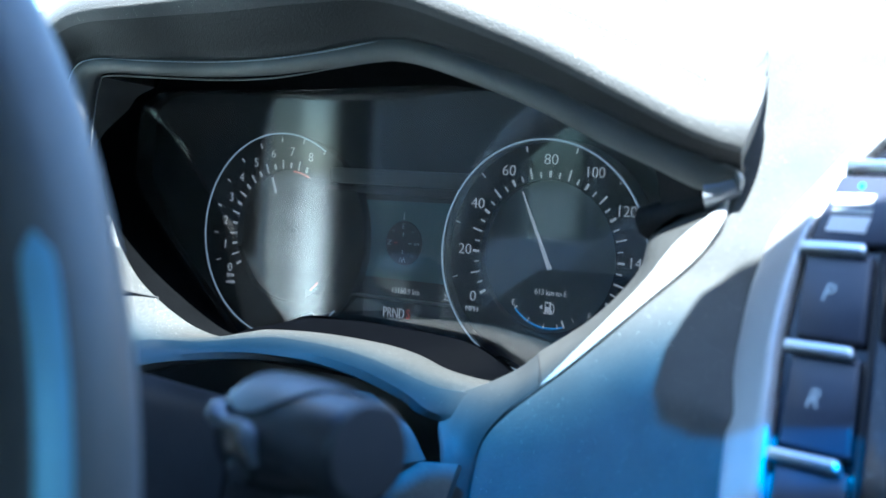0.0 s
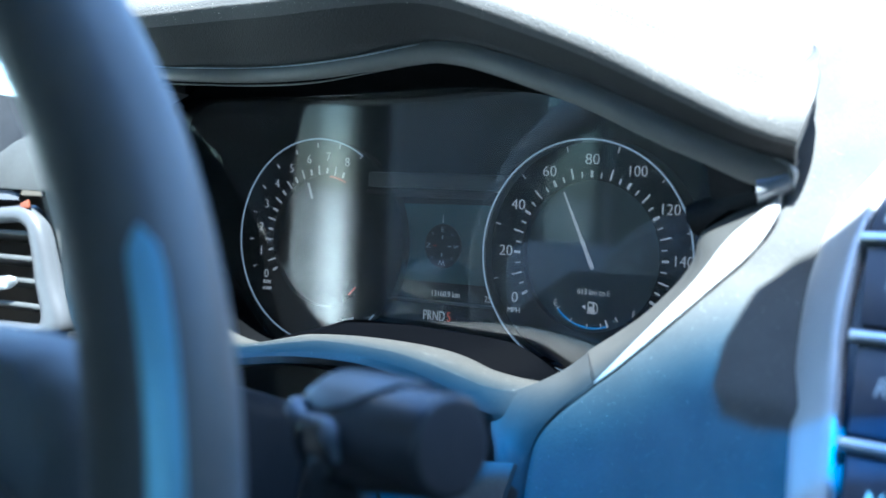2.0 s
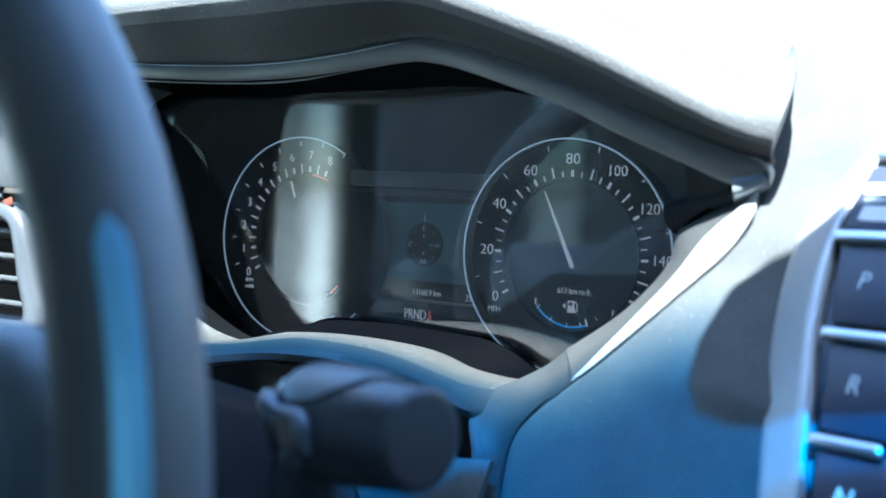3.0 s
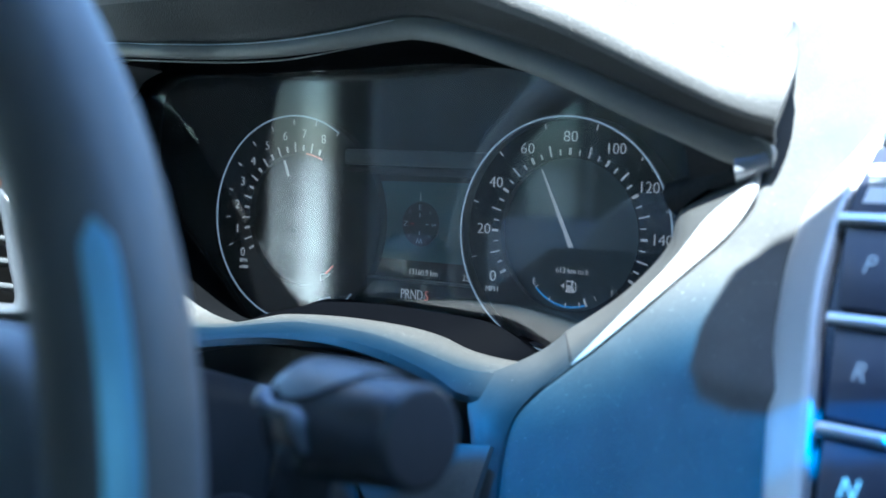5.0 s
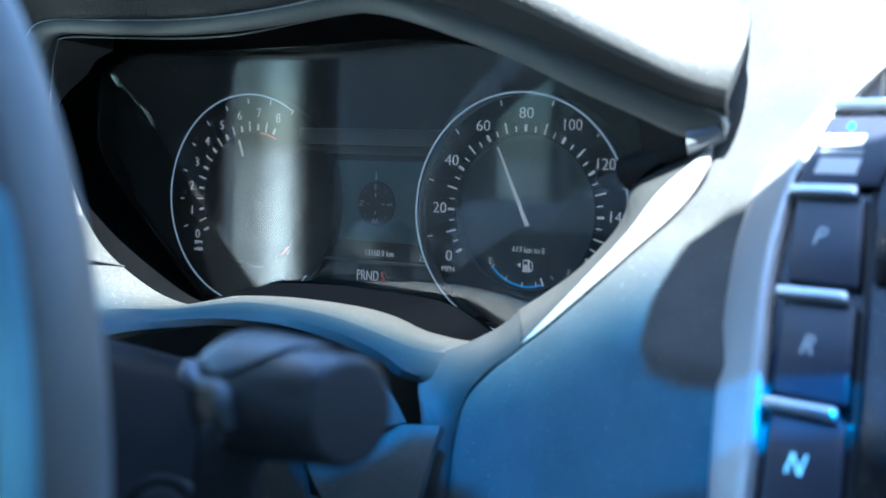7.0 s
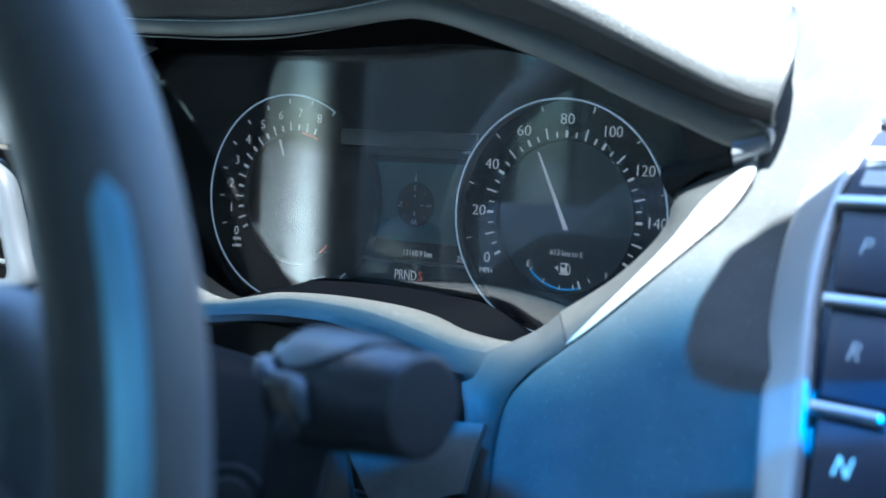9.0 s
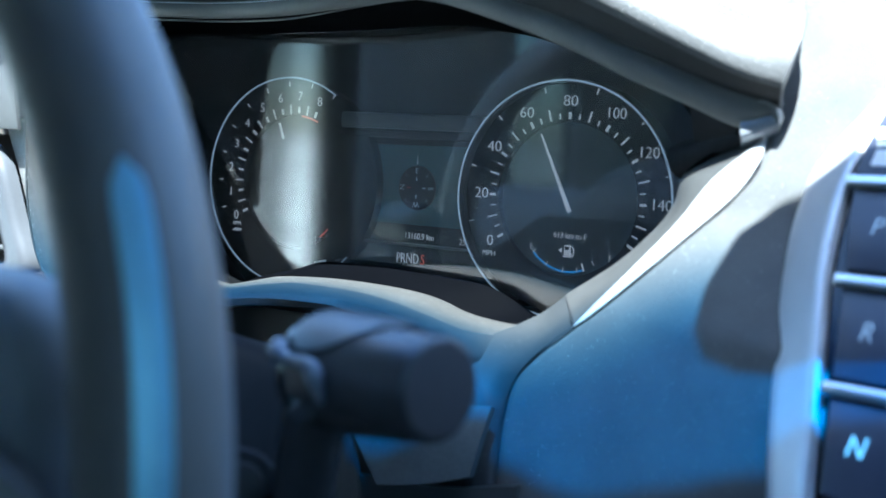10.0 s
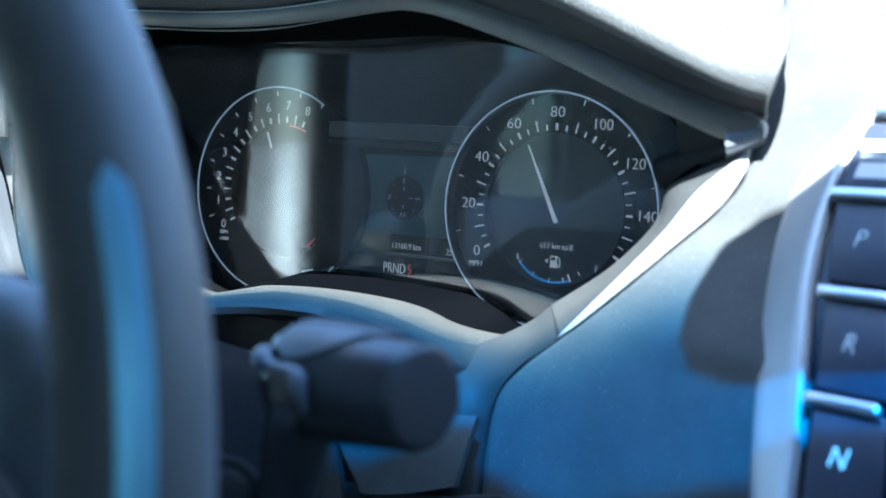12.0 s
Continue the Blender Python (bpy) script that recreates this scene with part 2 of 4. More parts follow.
# the dust film is thickened to stand in for a veil of grey reflections
M_LENS = clear("cluster_lens", gloss=0.13, rough=0.05, haze=0.04, haze_color=(0.75, 0.75, 0.72))
M_GLASS = clear("window_glass", tint=(0.92, 0.96, 0.94))
M_SMOKE = clear("smoked_glass", tint=(0.26, 0.29, 0.29))
# unseen pane; its tint gradient is made up to shape the lens reflection
M_FADE = door_glass("door_glass", 0.93, 1.16, -0.466, -0.515, (0.92, 0.98, 0.96), 0.46, 0.55)
M_TINT = clear("tinted_glass", tint=(0.66, 0.74, 0.73))
M_PRIVACY = clear("privacy_glass", tint=(0.26, 0.31, 0.32))
M_SHIELD = band_glass("windscreen_glass", -0.312, -0.387, (0.032, 0.28, 0.50), slant=-0.02)
M_MIRROR = shade("mirror_glass", (0.85, 0.85, 0.85), 0.02, metal=1.0, vary=0.0)

# ---------------------------------------------------------------- mesh helpers


def smooth_line(points, count):
    """Catmull-Rom through the points, evenly spread over their length."""
    p = np.array(points, float)
    if len(p) == 2:
        return p[0] + (p[1] - p[0]) * np.linspace(0, 1, count)[:, None]
    fine = []
    ext = np.vstack([2 * p[0] - p[1], p, 2 * p[-1] - p[-2]])
    for i in range(len(p) - 1):
        a, b, c, d = ext[i:i + 4]
        for s in np.linspace(0, 1, 12, endpoint=False):
            fine.append(0.5 * (2 * b + (c - a) * s + (2 * a - 5 * b + 4 * c - d) * s * s + (3 * b - a - 3 * c + d) * s ** 3))
    fine.append(p[-1])
    fine = np.array(fine)
    run = np.r_[0, np.cumsum(np.linalg.norm(np.diff(fine, axis=0), axis=1))]
    at = np.linspace(0, run[-1], count)
    return np.stack([np.interp(at, run, fine[:, k]) for k in range(fine.shape[1])], 1)


def grid_mesh(grid, thick=0.0, close_u=False):
    """A solid skin over a grid of places; thick goes to the back of it."""
    grid = np.array(grid, float)
    rows, cols = grid.shape[:2]
    du = np.gradient(grid, axis=1)
    if close_u:
        du = (np.roll(grid, -1, 1) - np.roll(grid, 1, 1)) / 2
    dv = np.gradient(grid, axis=0)
    nrm = np.cross(du, dv)
    nrm /= np.linalg.norm(nrm, axis=2, keepdims=True) + 1e-12
    bm = bmesh.new()
    front = [[bm.verts.new(p) for p in row] for row in grid]
    wrap = cols if close_u else cols - 1
    for i in range(rows - 1):
        for j in range(wrap):
            k = (j + 1) % cols
            bm.faces.new((front[i][j], front[i][k], front[i + 1][k], front[i + 1][j]))
    if thick:
        back = [[bm.verts.new(p) for p in row] for row in grid - nrm * thick]
        for i in range(rows - 1):
            for j in range(wrap):
                k = (j + 1) % cols
                bm.faces.new((back[i][j], back[i + 1][j], back[i + 1][k], back[i][k]))
        for i in (0, rows - 1):
            for j in range(wrap):
                k = (j + 1) % cols
                q = (front[i][j], front[i][k], back[i][k], back[i][j])
                bm.faces.new(q if i else q[::-1])
        if not close_u:
            for j in (0, cols - 1):
                for i in range(rows - 1):
                    q = (front[i][j], front[i + 1][j], back[i + 1][j], back[i][j])
                    bm.faces.new(q if j == 0 else q[::-1])
    bmesh.ops.recalc_face_normals(bm, faces=bm.faces)
    return bm


def skin(lines, count, across, thick=0.0, straight=False):
    """A skin spanned over several lines."""
    ls = [smooth_line(l, count) for l in lines]
    if straight:
        at = np.linspace(0, len(ls) - 1, across)
        rows = [ls[min(int(a), len(ls) - 2)] * (1 - (a - min(int(a), len(ls) - 2))) + ls[min(int(a), len(ls) - 2) + 1] * (a - min(int(a), len(ls) - 2)) for a in at]
        return grid_mesh(rows, thick)
    cols = [smooth_line([l[j] for l in ls], across) for j in range(count)]
    return grid_mesh(np.array(cols).transpose(1, 0, 2), thick)


def lathe(profile, axis_from, axis_way, around=32, cap=True):
    """A turned solid: profile of (along, radius)."""
    w = Vector(axis_way).normalized()
    a = w.orthogonal().normalized()
    b = w.cross(a)
    bm = bmesh.new()
    rings = []
    for s, r in profile:
        c = Vector(axis_from) + w * s
        rings.append([bm.verts.new(c + (a * math.cos(t) + b * math.sin(t)) * max(r, 1e-5)) for t in np.linspace(0, 2 * math.pi, around, endpoint=False)])
    for p, q in zip(rings, rings[1:]):
        for i in range(around):
            k = (i + 1) % around
            bm.faces.new((p[i], p[k], q[k], q[i]))
    if cap:
        bm.faces.new(rings[0][::-1])
        bm.faces.new(rings[-1])
    bmesh.ops.recalc_face_normals(bm, faces=bm.faces)
    return bm


def tube(points, radius, count=60, around=10, closed=False, flat=1.0):
    """A round bar along a line."""
    p = np.array(points, float) if closed else smooth_line(points, count)
    n = len(p)
    bm = bmesh.new()
    rings = []
    for i in range(n):
        t = Vector(p[(i + 1) % n] - p[i - 1]) if closed else Vector(p[min(i + 1, n - 1)] - p[max(i - 1, 0)])
        t.normalize()
        a = t.cross(Vector((0, 1, 0)))
        a = a.normalized() if a.length > 1e-4 else Vector((1, 0, 0))
        b = a.cross(t)
        r = radius[i] if hasattr(radius, "__len__") else radius
        rings.append([bm.verts.new(Vector(p[i]) + a * r * math.cos(s) + b * r * flat * math.sin(s)) for s in np.linspace(0, 2 * math.pi, around, endpoint=False)])
    for i in range(n if closed else n - 1):
        q, w = rings[i], rings[(i + 1) % n]
        for j in range(around):
            k = (j + 1) % around
            bm.faces.new((q[j], q[k], w[k], w[j]))
    if not closed:
        bm.faces.new(rings[0])
        bm.faces.new(rings[-1][::-1])
    bmesh.ops.recalc_face_normals(bm, faces=bm.faces)
    return bm


def box(x0, x1, y0, y1, z0, z1, bevel=0.0, segments=2):
    bm = bmesh.new()
    bmesh.ops.create_cube(bm, size=1.0)
    for v in bm.verts:
        v.co = ((x0 + x1) / 2 + v.co.x * (x1 - x0), (y0 + y1) / 2 + v.co.y * (y1 - y0), (z0 + z1) / 2 + v.co.z * (z1 - z0))
    if bevel:
        bmesh.ops.bevel(bm, geom=bm.edges[:], offset=bevel, segments=segments, affect="EDGES", profile=0.5)
    return bm


def slab(outline, depth, way=(0, 1, 0), bevel=0.0):
    """A plate: a flat outline of places, made thick along way."""
    bm = bmesh.new()
    low = [bm.verts.new(p) for p in outline]
    top = [bm.verts.new(Vector(p) + Vector(way) * depth) for p in outline]
    bm.faces.new(low)
    bm.faces.new(top[::-1])
    for i in range(len(low)):
        k = (i + 1) % len(low)
        bm.faces.new((low[k], low[i], top[i], top[k]))
    bmesh.ops.recalc_face_normals(bm, faces=bm.faces)
    if bevel:
        bmesh.ops.bevel(bm, geom=[e for e in bm.edges if e.calc_face_angle(0) > 0.6], offset=bevel, segments=2, affect="EDGES", profile=0.5)
    return bm


def moved(bm, m):
    bmesh.ops.transform(bm, matrix=m, verts=bm.verts)
    return bm


def joined(*bms):
    """Several meshes in one."""
    out = bmesh.new()
    for b in bms:
        me = bpy.data.meshes.new("tmp")
        b.to_mesh(me)
        b.free()
        out.from_mesh(me)
        bpy.data.meshes.remove(me)
    return out


def mesh_of(name, bm, material, smooth=True):
    bmesh.ops.translate(bm, verts=bm.verts, vec=(0, 0, Z0))
    me = bpy.data.meshes.new(name)
    bm.to_mesh(me)
    bm.free()
    if smooth:
        me.polygons.foreach_set("use_smooth", [True] * len(me.polygons))
        me.set_sharp_from_angle(angle=radians(38))
    me.materials.append(material)
    return me


BASE = {}


def thing(name, label, category, at, group="", kind=""):
    ob = new(name)
    ob.empty_display_size = 0.02
    ob.location = (at[0], at[1], at[2] + Z0)
    BASE[ob] = Vector(ob.location)
    return tagged(ob, label, category, group, kind)


def part(name, bm, material, parent, label="", smooth=True):
    ob = new(name, mesh_of(name, bm, material, smooth))
    ob.parent = parent
    if parent in BASE:
        ob.matrix_parent_inverse = Matrix.Translation(-BASE[parent])
    return tagged(ob, label)


def single(name, bm, material, label, category="", kind="", smooth=True):
    ob = new(name, mesh_of(name, bm, material, smooth))
    return tagged(ob, label, category, kind=kind)


def letters(text, size, wide=1.0, thick=0.0002, spacing=1.0):
    """Flat writing in the plane that faces -y, centred at the origin."""
    cu = bpy.data.curves.new("text", "FONT")
    cu.body = text
    cu.size = size
    cu.align_x = "CENTER"
    cu.align_y = "CENTER"
    cu.extrude = thick
    cu.space_character = spacing
    cu.offset = -size * 0.011
    cu.resolution_u = 3
    ob = bpy.data.objects.new("text", cu)
    scene.collection.objects.link(ob)
    me = bpy.data.meshes.new_from_object(ob.evaluated_get(bpy.context.evaluated_depsgraph_get()))
    bpy.data.objects.remove(ob)
    bm = bmesh.new()
    bm.from_mesh(me)
    bpy.data.meshes.remove(me)
    return moved(bm, Matrix.Rotation(radians(90), 4, "X") @ Matrix.Diagonal((wide, 1, 1, 1)))


def at(x, y, z, turn=0.0):
    """A place in the dial plane, turned counter-clockwise as the driver sees it."""
    return Matrix.Translation((x, y, z)) @ Matrix.Rotation(radians(-turn), 4, "Y")


def xz(points, y):
    return [(x, y, z) for x, z in points]

# ---------------------------------------------------------------- the setting: ground and the car's shell


def shield_height(y):
    return 0.316 - 0.484 * y


single("ground", box(-2000, 2000, -2000, 2000, -1.05, -1.0), M_ROAD, "pale concrete ground round the car", "ground", "structure", False)
single("floor", box(-0.52, 1.08, -2.4, 0.7, -0.80, -0.75), M_CLOTH, "dark carpeted car floor", "floor", "structure", False)

def header_edge(x):
    """The unseen header's front edge, running back towards the car's middle, its bump shaped to cast the lower panel's
    shadow.
    """
    return float(np.interp(x, (-0.52, 0.03, 0.06, 0.085, 0.10, 0.115, 0.125, 0.14, 0.16, 0.20, 0.25, 0.30, 1.08), (-0.435, -0.433, -0.442, -0.460, -0.462, -0.450, -0.438, -0.432, -0.438, -0.455, -0.469, -0.472, -0.472)))


across = np.linspace(-0.52, 1.08, 97)
roof_lines = [[(x, header_edge(x), shield_height(header_edge(x)) + 0.012) for x in across]]
roof_lines += [[(x, y, 0.552 + 0.03 * math.sin(math.pi * (x + 0.52) / 1.6)) for x in across] for y in (-0.51, -0.9, -1.5, -2.4)]
single("ceiling", skin(roof_lines, 128, 10, 0.02), M_CLOTH, "grey fabric headliner under the car roof", "ceiling", "structure")

# left side: door lining, pillar and its panes
wall_left = thing("wall_left", "grey-beige door lining and pillars of the driver's side", "car wall", (-0.5, -1.0, -0.75), kind="structure")
for y0, y1, z0, z1 in ((-2.4, 0.7, -0.75, -0.34), (-0.885, -0.555, -0.34, -0.14), (-2.4, -1.085, -0.34, -0.14), (-0.12, 0.7, -0.34, -0.14), (-0.12, 0.7, -0.14, 0.078), (-0.12, -0.15, 0.078, 0.57), (-0.555, -0.885, -0.14, 0.57), (-1.085, -2.4, -0.14, 0.57), (-0.15, -0.555, 0.34, 0.57), (-0.372, -0.3755, -0.34, 0.34), (-0.885, -1.085, 0.26, 0.57)):
    part("lining", box(-0.53, -0.50, min(y0, y1), max(y0, y1), z0, z1), M_DOOR, wall_left, smooth=False)
window_1 = thing("window_1", "clear front quarter pane with a dotted black border", "window", (-0.51, 0.1, 0.078), kind="structure")
part("pane", box(-0.517, -0.513, -0.12, 0.55, 0.078, 0.42), M_GLASS, window_1).visible_shadow = False
window_2 = thing("window_2", "tinted rear side pane", "window", (-0.51, -0.96, -0.12), kind="structure")
part("pane", box(-0.517, -0.513, -1.085, -0.885, -0.34, 0.26), M_PRIVACY, window_2)
window_3 = thing("window_3", "unseen driver's door panes, one tinted, one graded to shape the lens reflection", "window", (-0.51, -0.36, -0.14), kind="structure")
for y0, y1, mat in ((-0.372, -0.15, M_TINT), (-0.555, -0.3755, M_FADE)):
    part("pane", box(-0.517, -0.513, y0, y1, -0.34, 0.34), mat, window_3)

wall_right = thing("wall_right", "dark grey door lining of the passenger's side", "car wall", (1.06, -1.0, -0.75), kind="structure")
for y0, y1, z0, z1 in ((-2.4, 0.7, -0.75, 0.02), (-2.4, -2.2, 0.02, 0.56), (-1.42, -1.3, 0.02, 0.42), (-2.2, -0.3, 0.42, 0.56)):
    part("lining", box(1.06, 1.09, y0, y1, z0, z1), M_CLOTH, wall_right, smooth=False)
# smoked tint is made up: it cuts the fill light from unseen panes
window_4 = thing("window_4", "unseen passenger side pane, smoked to cut the cabin light", "window", (1.07, -0.8, 0.02), kind="structure")
part("pane", box(1.072, 1.076, -1.3, 0.68, 0.02, 0.42), M_SMOKE, window_4)
# opening added out of view to brighten the cabin and the wheel
window_6 = thing("window_6", "unseen tinted rear passenger pane, added to let in more light", "window", (1.07, -1.8, 0.02), kind="structure")
part("pane", box(1.072, 1.076, -2.2, -1.42, 0.02, 0.42), M_TINT, window_6)
window_5 = thing("window_5", "unseen rear window, smoked to cut the cabin light", "window", (0.28, -2.41, 0.08), kind="structure")
part("pane", box(-0.3, 0.86, -2.418, -2.414, 0.08, 0.42), M_SMOKE, window_5)
wall_rear = thing("wall_rear", "dark rear bulkhead of the cabin with a rear window", "car wall", (0.28, -2.4, -0.75), kind="structure")
for x0, x1, z0, z1 in ((-0.52, 1.08, -0.75, 0.08), (-0.52, -0.3, 0.08, 0.56), (0.86, 1.08, 0.08, 0.56), (-0.3, 0.86, 0.42, 0.56)):
    part("lining", box(x0, x1, -2.43, -2.40, z0, z1), M_CLOTH, wall_rear, smooth=False)
single("wall_front", box(-0.52, 1.08, 0.64, 0.68, -0.78, 0.0), M_BLACK, "dark bulkhead under the windscreen", "bulkhead", "structure", False)

ys = (0.62, -0.51)
shield = slab([(-0.5, ys[0], shield_height(ys[0])), (1.06, ys[0], shield_height(ys[0])), (1.06, ys[1], shield_height(ys[1])), (-0.5, ys[1], shield_height(ys[1]))], 0.004, (0, 0.436, 0.9))
single("windscreen", shield, M_SHIELD, "raked windscreen with a blue shade band along its top", "windscreen", "structure", False)
for side, name in ((-0.515, "pillar_left"), (1.075, "pillar_right")):
    single(name, tube([(side, y, shield_height(y)) for y in (0.64, 0.3, -0.1, -0.47)], 0.03, 12, 10), M_CLOTH, "grey covered pillar beside the windscreen", "pillar", "structure")

# ---------------------------------------------------------------- rear-view mirror, seat
mirror = thing("rear_view_mirror", "black rear-view mirror hung under the windscreen header", "mirror", (0.31, -0.29, 0.40))
MX, MY, MZ = 0.31, -0.29, 0.325
outline = xz([(0.181, 0.300), (0.1855, 0.276), (0.199, 0.257), (0.212, 0.250), (0.228, 0.236), (0.26, 0.228), (0.42, 0.232), (0.437, 0.25), (0.437, 0.40), (0.42, 0.412), (0.235, 0.410), (0.210, 0.402), (0.195, 0.380), (0.184, 0.336)], MY)
part("housing", slab(outline, 0.008, (0, 1, 0), 0.003), M_BLACK, mirror)
part("mirror_glass", slab([(MX + (x - MX) * 0.96, y - 0.0015, MZ + (z - MZ) * 0.9) for x, y, z in outline], 0.001, (0, 1, 0)), M_MIRROR, mirror)
part("stem", tube([(0.31, MY + 0.004, MZ), (0.31, MY - 0.035, MZ + 0.03), (0.31, MY - 0.02, shield_height(MY - 0.02) - 0.004)], 0.008, 10, 8), M_BLACK, mirror)

seat = thing("driver_seat", "dark leather driver's seat with a headrest", "car seat", (-0.09, -0.85, -0.75))
part("cushion", box(-0.35, 0.17, -0.95, -0.45, -0.50, -0.36, 0.05, 4), M_SEAT, seat)
part("seat_base", box(-0.30, 0.12, -0.92, -0.5, -0.75, -0.50, 0.02), M_BLACK, seat)
part("backrest", moved(box(-0.35, 0.17, -0.07, 0.07, 0, 0.62, 0.05, 4), Matrix.Translation((0, -0.95, -0.46)) @ Matrix.Rotation(radians(14), 4, "X")), M_SEAT, seat)
part("headrest", box(-0.23, 0.05, -1.2, -1.10, 0.16, 0.34, 0.04, 4), M_SEAT, seat)

# ---------------------------------------------------------------- dashboard


def slope(x, z):
    """How far back the dash panel lies, by place across and height."""
    k = min(max((x - 0.055) / 0.11, 0.0), 1.0)
    return -0.095 - 0.22 * (x - 0.03) - 0.024 * k * k * (3 - 2 * k) * min(max(-z / 0.047, 0.0), 1.0) + 0.35 * (z + 0.06) + (3.0 * z * z if z > 0 else 0)


EDGE = [(-0.25, 0.05), (-0.16, 0.042), (-0.135, 0.0385), (-0.117, 0.035), (-0.099, 0.033), (-0.082, 0.0345), (-0.069, 0.045), (-0.055, 0.061), (-0.044, 0.075), (-0.027, 0.094), (-0.006, 0.115), (0.014, 0.132), (0.032, 0.134), (0.06, 0.128), (0.10, 0.10), (0.16, 0.0)]
dashboard = thing("dashboard", "grey leather-grained car dashboard, sunlit on top and blue in the shade", "dashboard", (0.28, 0.1, -0.4))
edge = smooth_line([(x, 0, z) for z, x in EDGE], 90)
# where the centre stack covers the panel
STACK_Z, STACK_X = (-0.154, -0.1025, -0.074, -0.039, -0.02, 0.0, 0.0215, 0.043, 0.058, 0.08), (0.191, 0.174, 0.166, 0.158, 0.155, 0.154, 0.158, 0.172, 0.185, 0.212)
rows = []
for ex, _, ez in edge:
    row = []
    for s in np.linspace(0, 1, 90) ** 1.6:
        x = ex + s * (0.55 - ex)
        sunk = 0.03 * min(max((x - np.interp(ez, STACK_Z, STACK_X) - 0.006) / 0.02, 0.0), 1.0)
        row.append((x, slope(min(x, 0.26), ez) + sunk + 0.0010 * math.exp(-((x - ex) / 0.0014) ** 2), ez))
    rows.append(row)
part("center_panel", grid_mesh(rows, 0.004), M_DASH, dashboard, "grey grained panel beside the instruments")
top_rows = [[(x, y, z) for x in np.linspace(-0.49, 1.05, 30)] for y, z in ((0.0, 0.10), (0.035, 0.146), (0.06, 0.152), (0.12, 0.15), (0.34, 0.13), (0.62, 0.01))]
part("top_pad", skin(top_rows, 40, 16, 0.004), M_DASH, dashboard, "pale sunlit dash top under the windscreen")
part("passenger_fascia", skin([[(0.5, -0.13, -0.3), (1.05, -0.10, -0.3)], [(0.5, -0.11, 0.0), (1.05, -0.08, 0.0)], [(0.5, 0.035, 0.145), (1.05, 0.035, 0.145)]], 20, 14, 0.004), M_DASH, dashboard)

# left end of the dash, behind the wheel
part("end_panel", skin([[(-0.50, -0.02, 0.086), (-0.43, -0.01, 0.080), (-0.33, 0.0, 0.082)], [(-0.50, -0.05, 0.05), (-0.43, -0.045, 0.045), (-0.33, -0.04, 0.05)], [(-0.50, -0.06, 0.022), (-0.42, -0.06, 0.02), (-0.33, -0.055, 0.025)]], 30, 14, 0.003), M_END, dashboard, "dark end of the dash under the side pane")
part("trim_panel", slab(xz([(-0.44, 0.0275), (-0.394, 0.049), (-0.36, 0.060), (-0.352, 0.016), (-0.44, 0.0176)], -0.0635), 0.004, (0, 1, 0), 0.0012), M_DARK, dashboard, "slate grey triangular trim above the vent")
part("side_post", slab(xz([(-0.3785, 0.017), (-0.372, 0.0215), (-0.338, 0.0215), (-0.322, -0.060), (-0.345, -0.064), (-0.366, -0.010)], -0.0515), 0.006, (0, 1, 0), 0.0015), M_BEZEL, dashboard, "pale grey post beside the vent")
part("lower_panel", skin([[(-0.50, -0.075, -0.086), (-0.35, -0.075, -0.082), (-0.20, -0.10, -0.086)], [(-0.50, -0.11, -0.16), (-0.35, -0.11, -0.16), (-0.2, -0.12, -0.16)], [(-0.50, -0.12, -0.4), (-0.35, -0.12, -0.4), (-0.2, -0.12, -0.4)]], 24, 14, 0.003), M_DARK, dashboard, "dark knee panel under the vent")

# ---------------------------------------------------------------- instrument surround
U_LINE = [(-0.285, -0.056, 0.045), (-0.262, -0.066, 0.004), (-0.251, -0.0675, -0.014), (-0.2285, -0.069, -0.037), (-0.199, -0.060, -0.0588), (-0.1767, -0.051, -0.0664), (-0.160, -0.05, -0.0625), (-0.146, -0.05, -0.0582), (-0.106, -0.05, -0.0556), (-0.066, -0.05, -0.0562), (-0.042, -0.05, -0.0590), (-0.022, -0.05, -0.0645), (-0.002, -0.05, -0.0668), (0.014, -0.05, -0.0668)]
K_LINE = [(-0.300, 0.03), (-0.296, -0.03), (-0.280, -0.066), (-0.25, -0.076), (-0.214, -0.071), (-0.185, -0.066), (-0.149, -0.063), (-0.110, -0.056), (-0.091, -0.054), (-0.056, -0.055), (-0.023, -0.060), (-0.006, -0.0635), (0.004, -0.0655), (0.0135, -0.0672)]
H_LINE = [(-0.25, -0.105), (-0.197, -0.084), (-0.163, -0.073), (-0.135, -0.066), (-0.104, -0.061), (-0.078, -0.059), (-0.054, -0.058), (-0.028, -0.061), (-0.003, -0.0675), (0.006, -0.0722), (0.0150, -0.0784)]
KX_LINE = [(-0.29, -0.0715), (-0.25, -0.0755), (-0.214, -0.0705), (-0.185, -0.0655), (-0.149, -0.0625), (-0.110, -0.0558), (-0.091, -0.0538), (-0.056, -0.0545), (-0.033, -0.0575), (-0.010, -0.0625), (0.004, -0.0653), (0.0135, -0.0676)]
surround = thing("instrument_surround", "dusty grey moulded surround of the instruments", "dash trim", (-0.09, -0.09, -0.2))
k3 = [(x, -0.099 + 1.5 * max(0.0, x - 0.006), z) for x, z in K_LINE]
ledge_mid = [tuple((np.array(p) + np.array(q)) / 2 + np.array((0, 0, 0.0015))) for p, q in zip(U_LINE, k3)]
part("ledge", skin([U_LINE, ledge_mid, k3, [(x, y - 0.0015, z - 0.0012) for x, y, z in k3]], 110, 16, 0.001), M_LEDGE, surround, "dusty sunlit ledge below the dials")
kx = [(x, -0.0985 + 1.7 * max(0.0, x - 0.006), z) for x, z in KX_LINE]
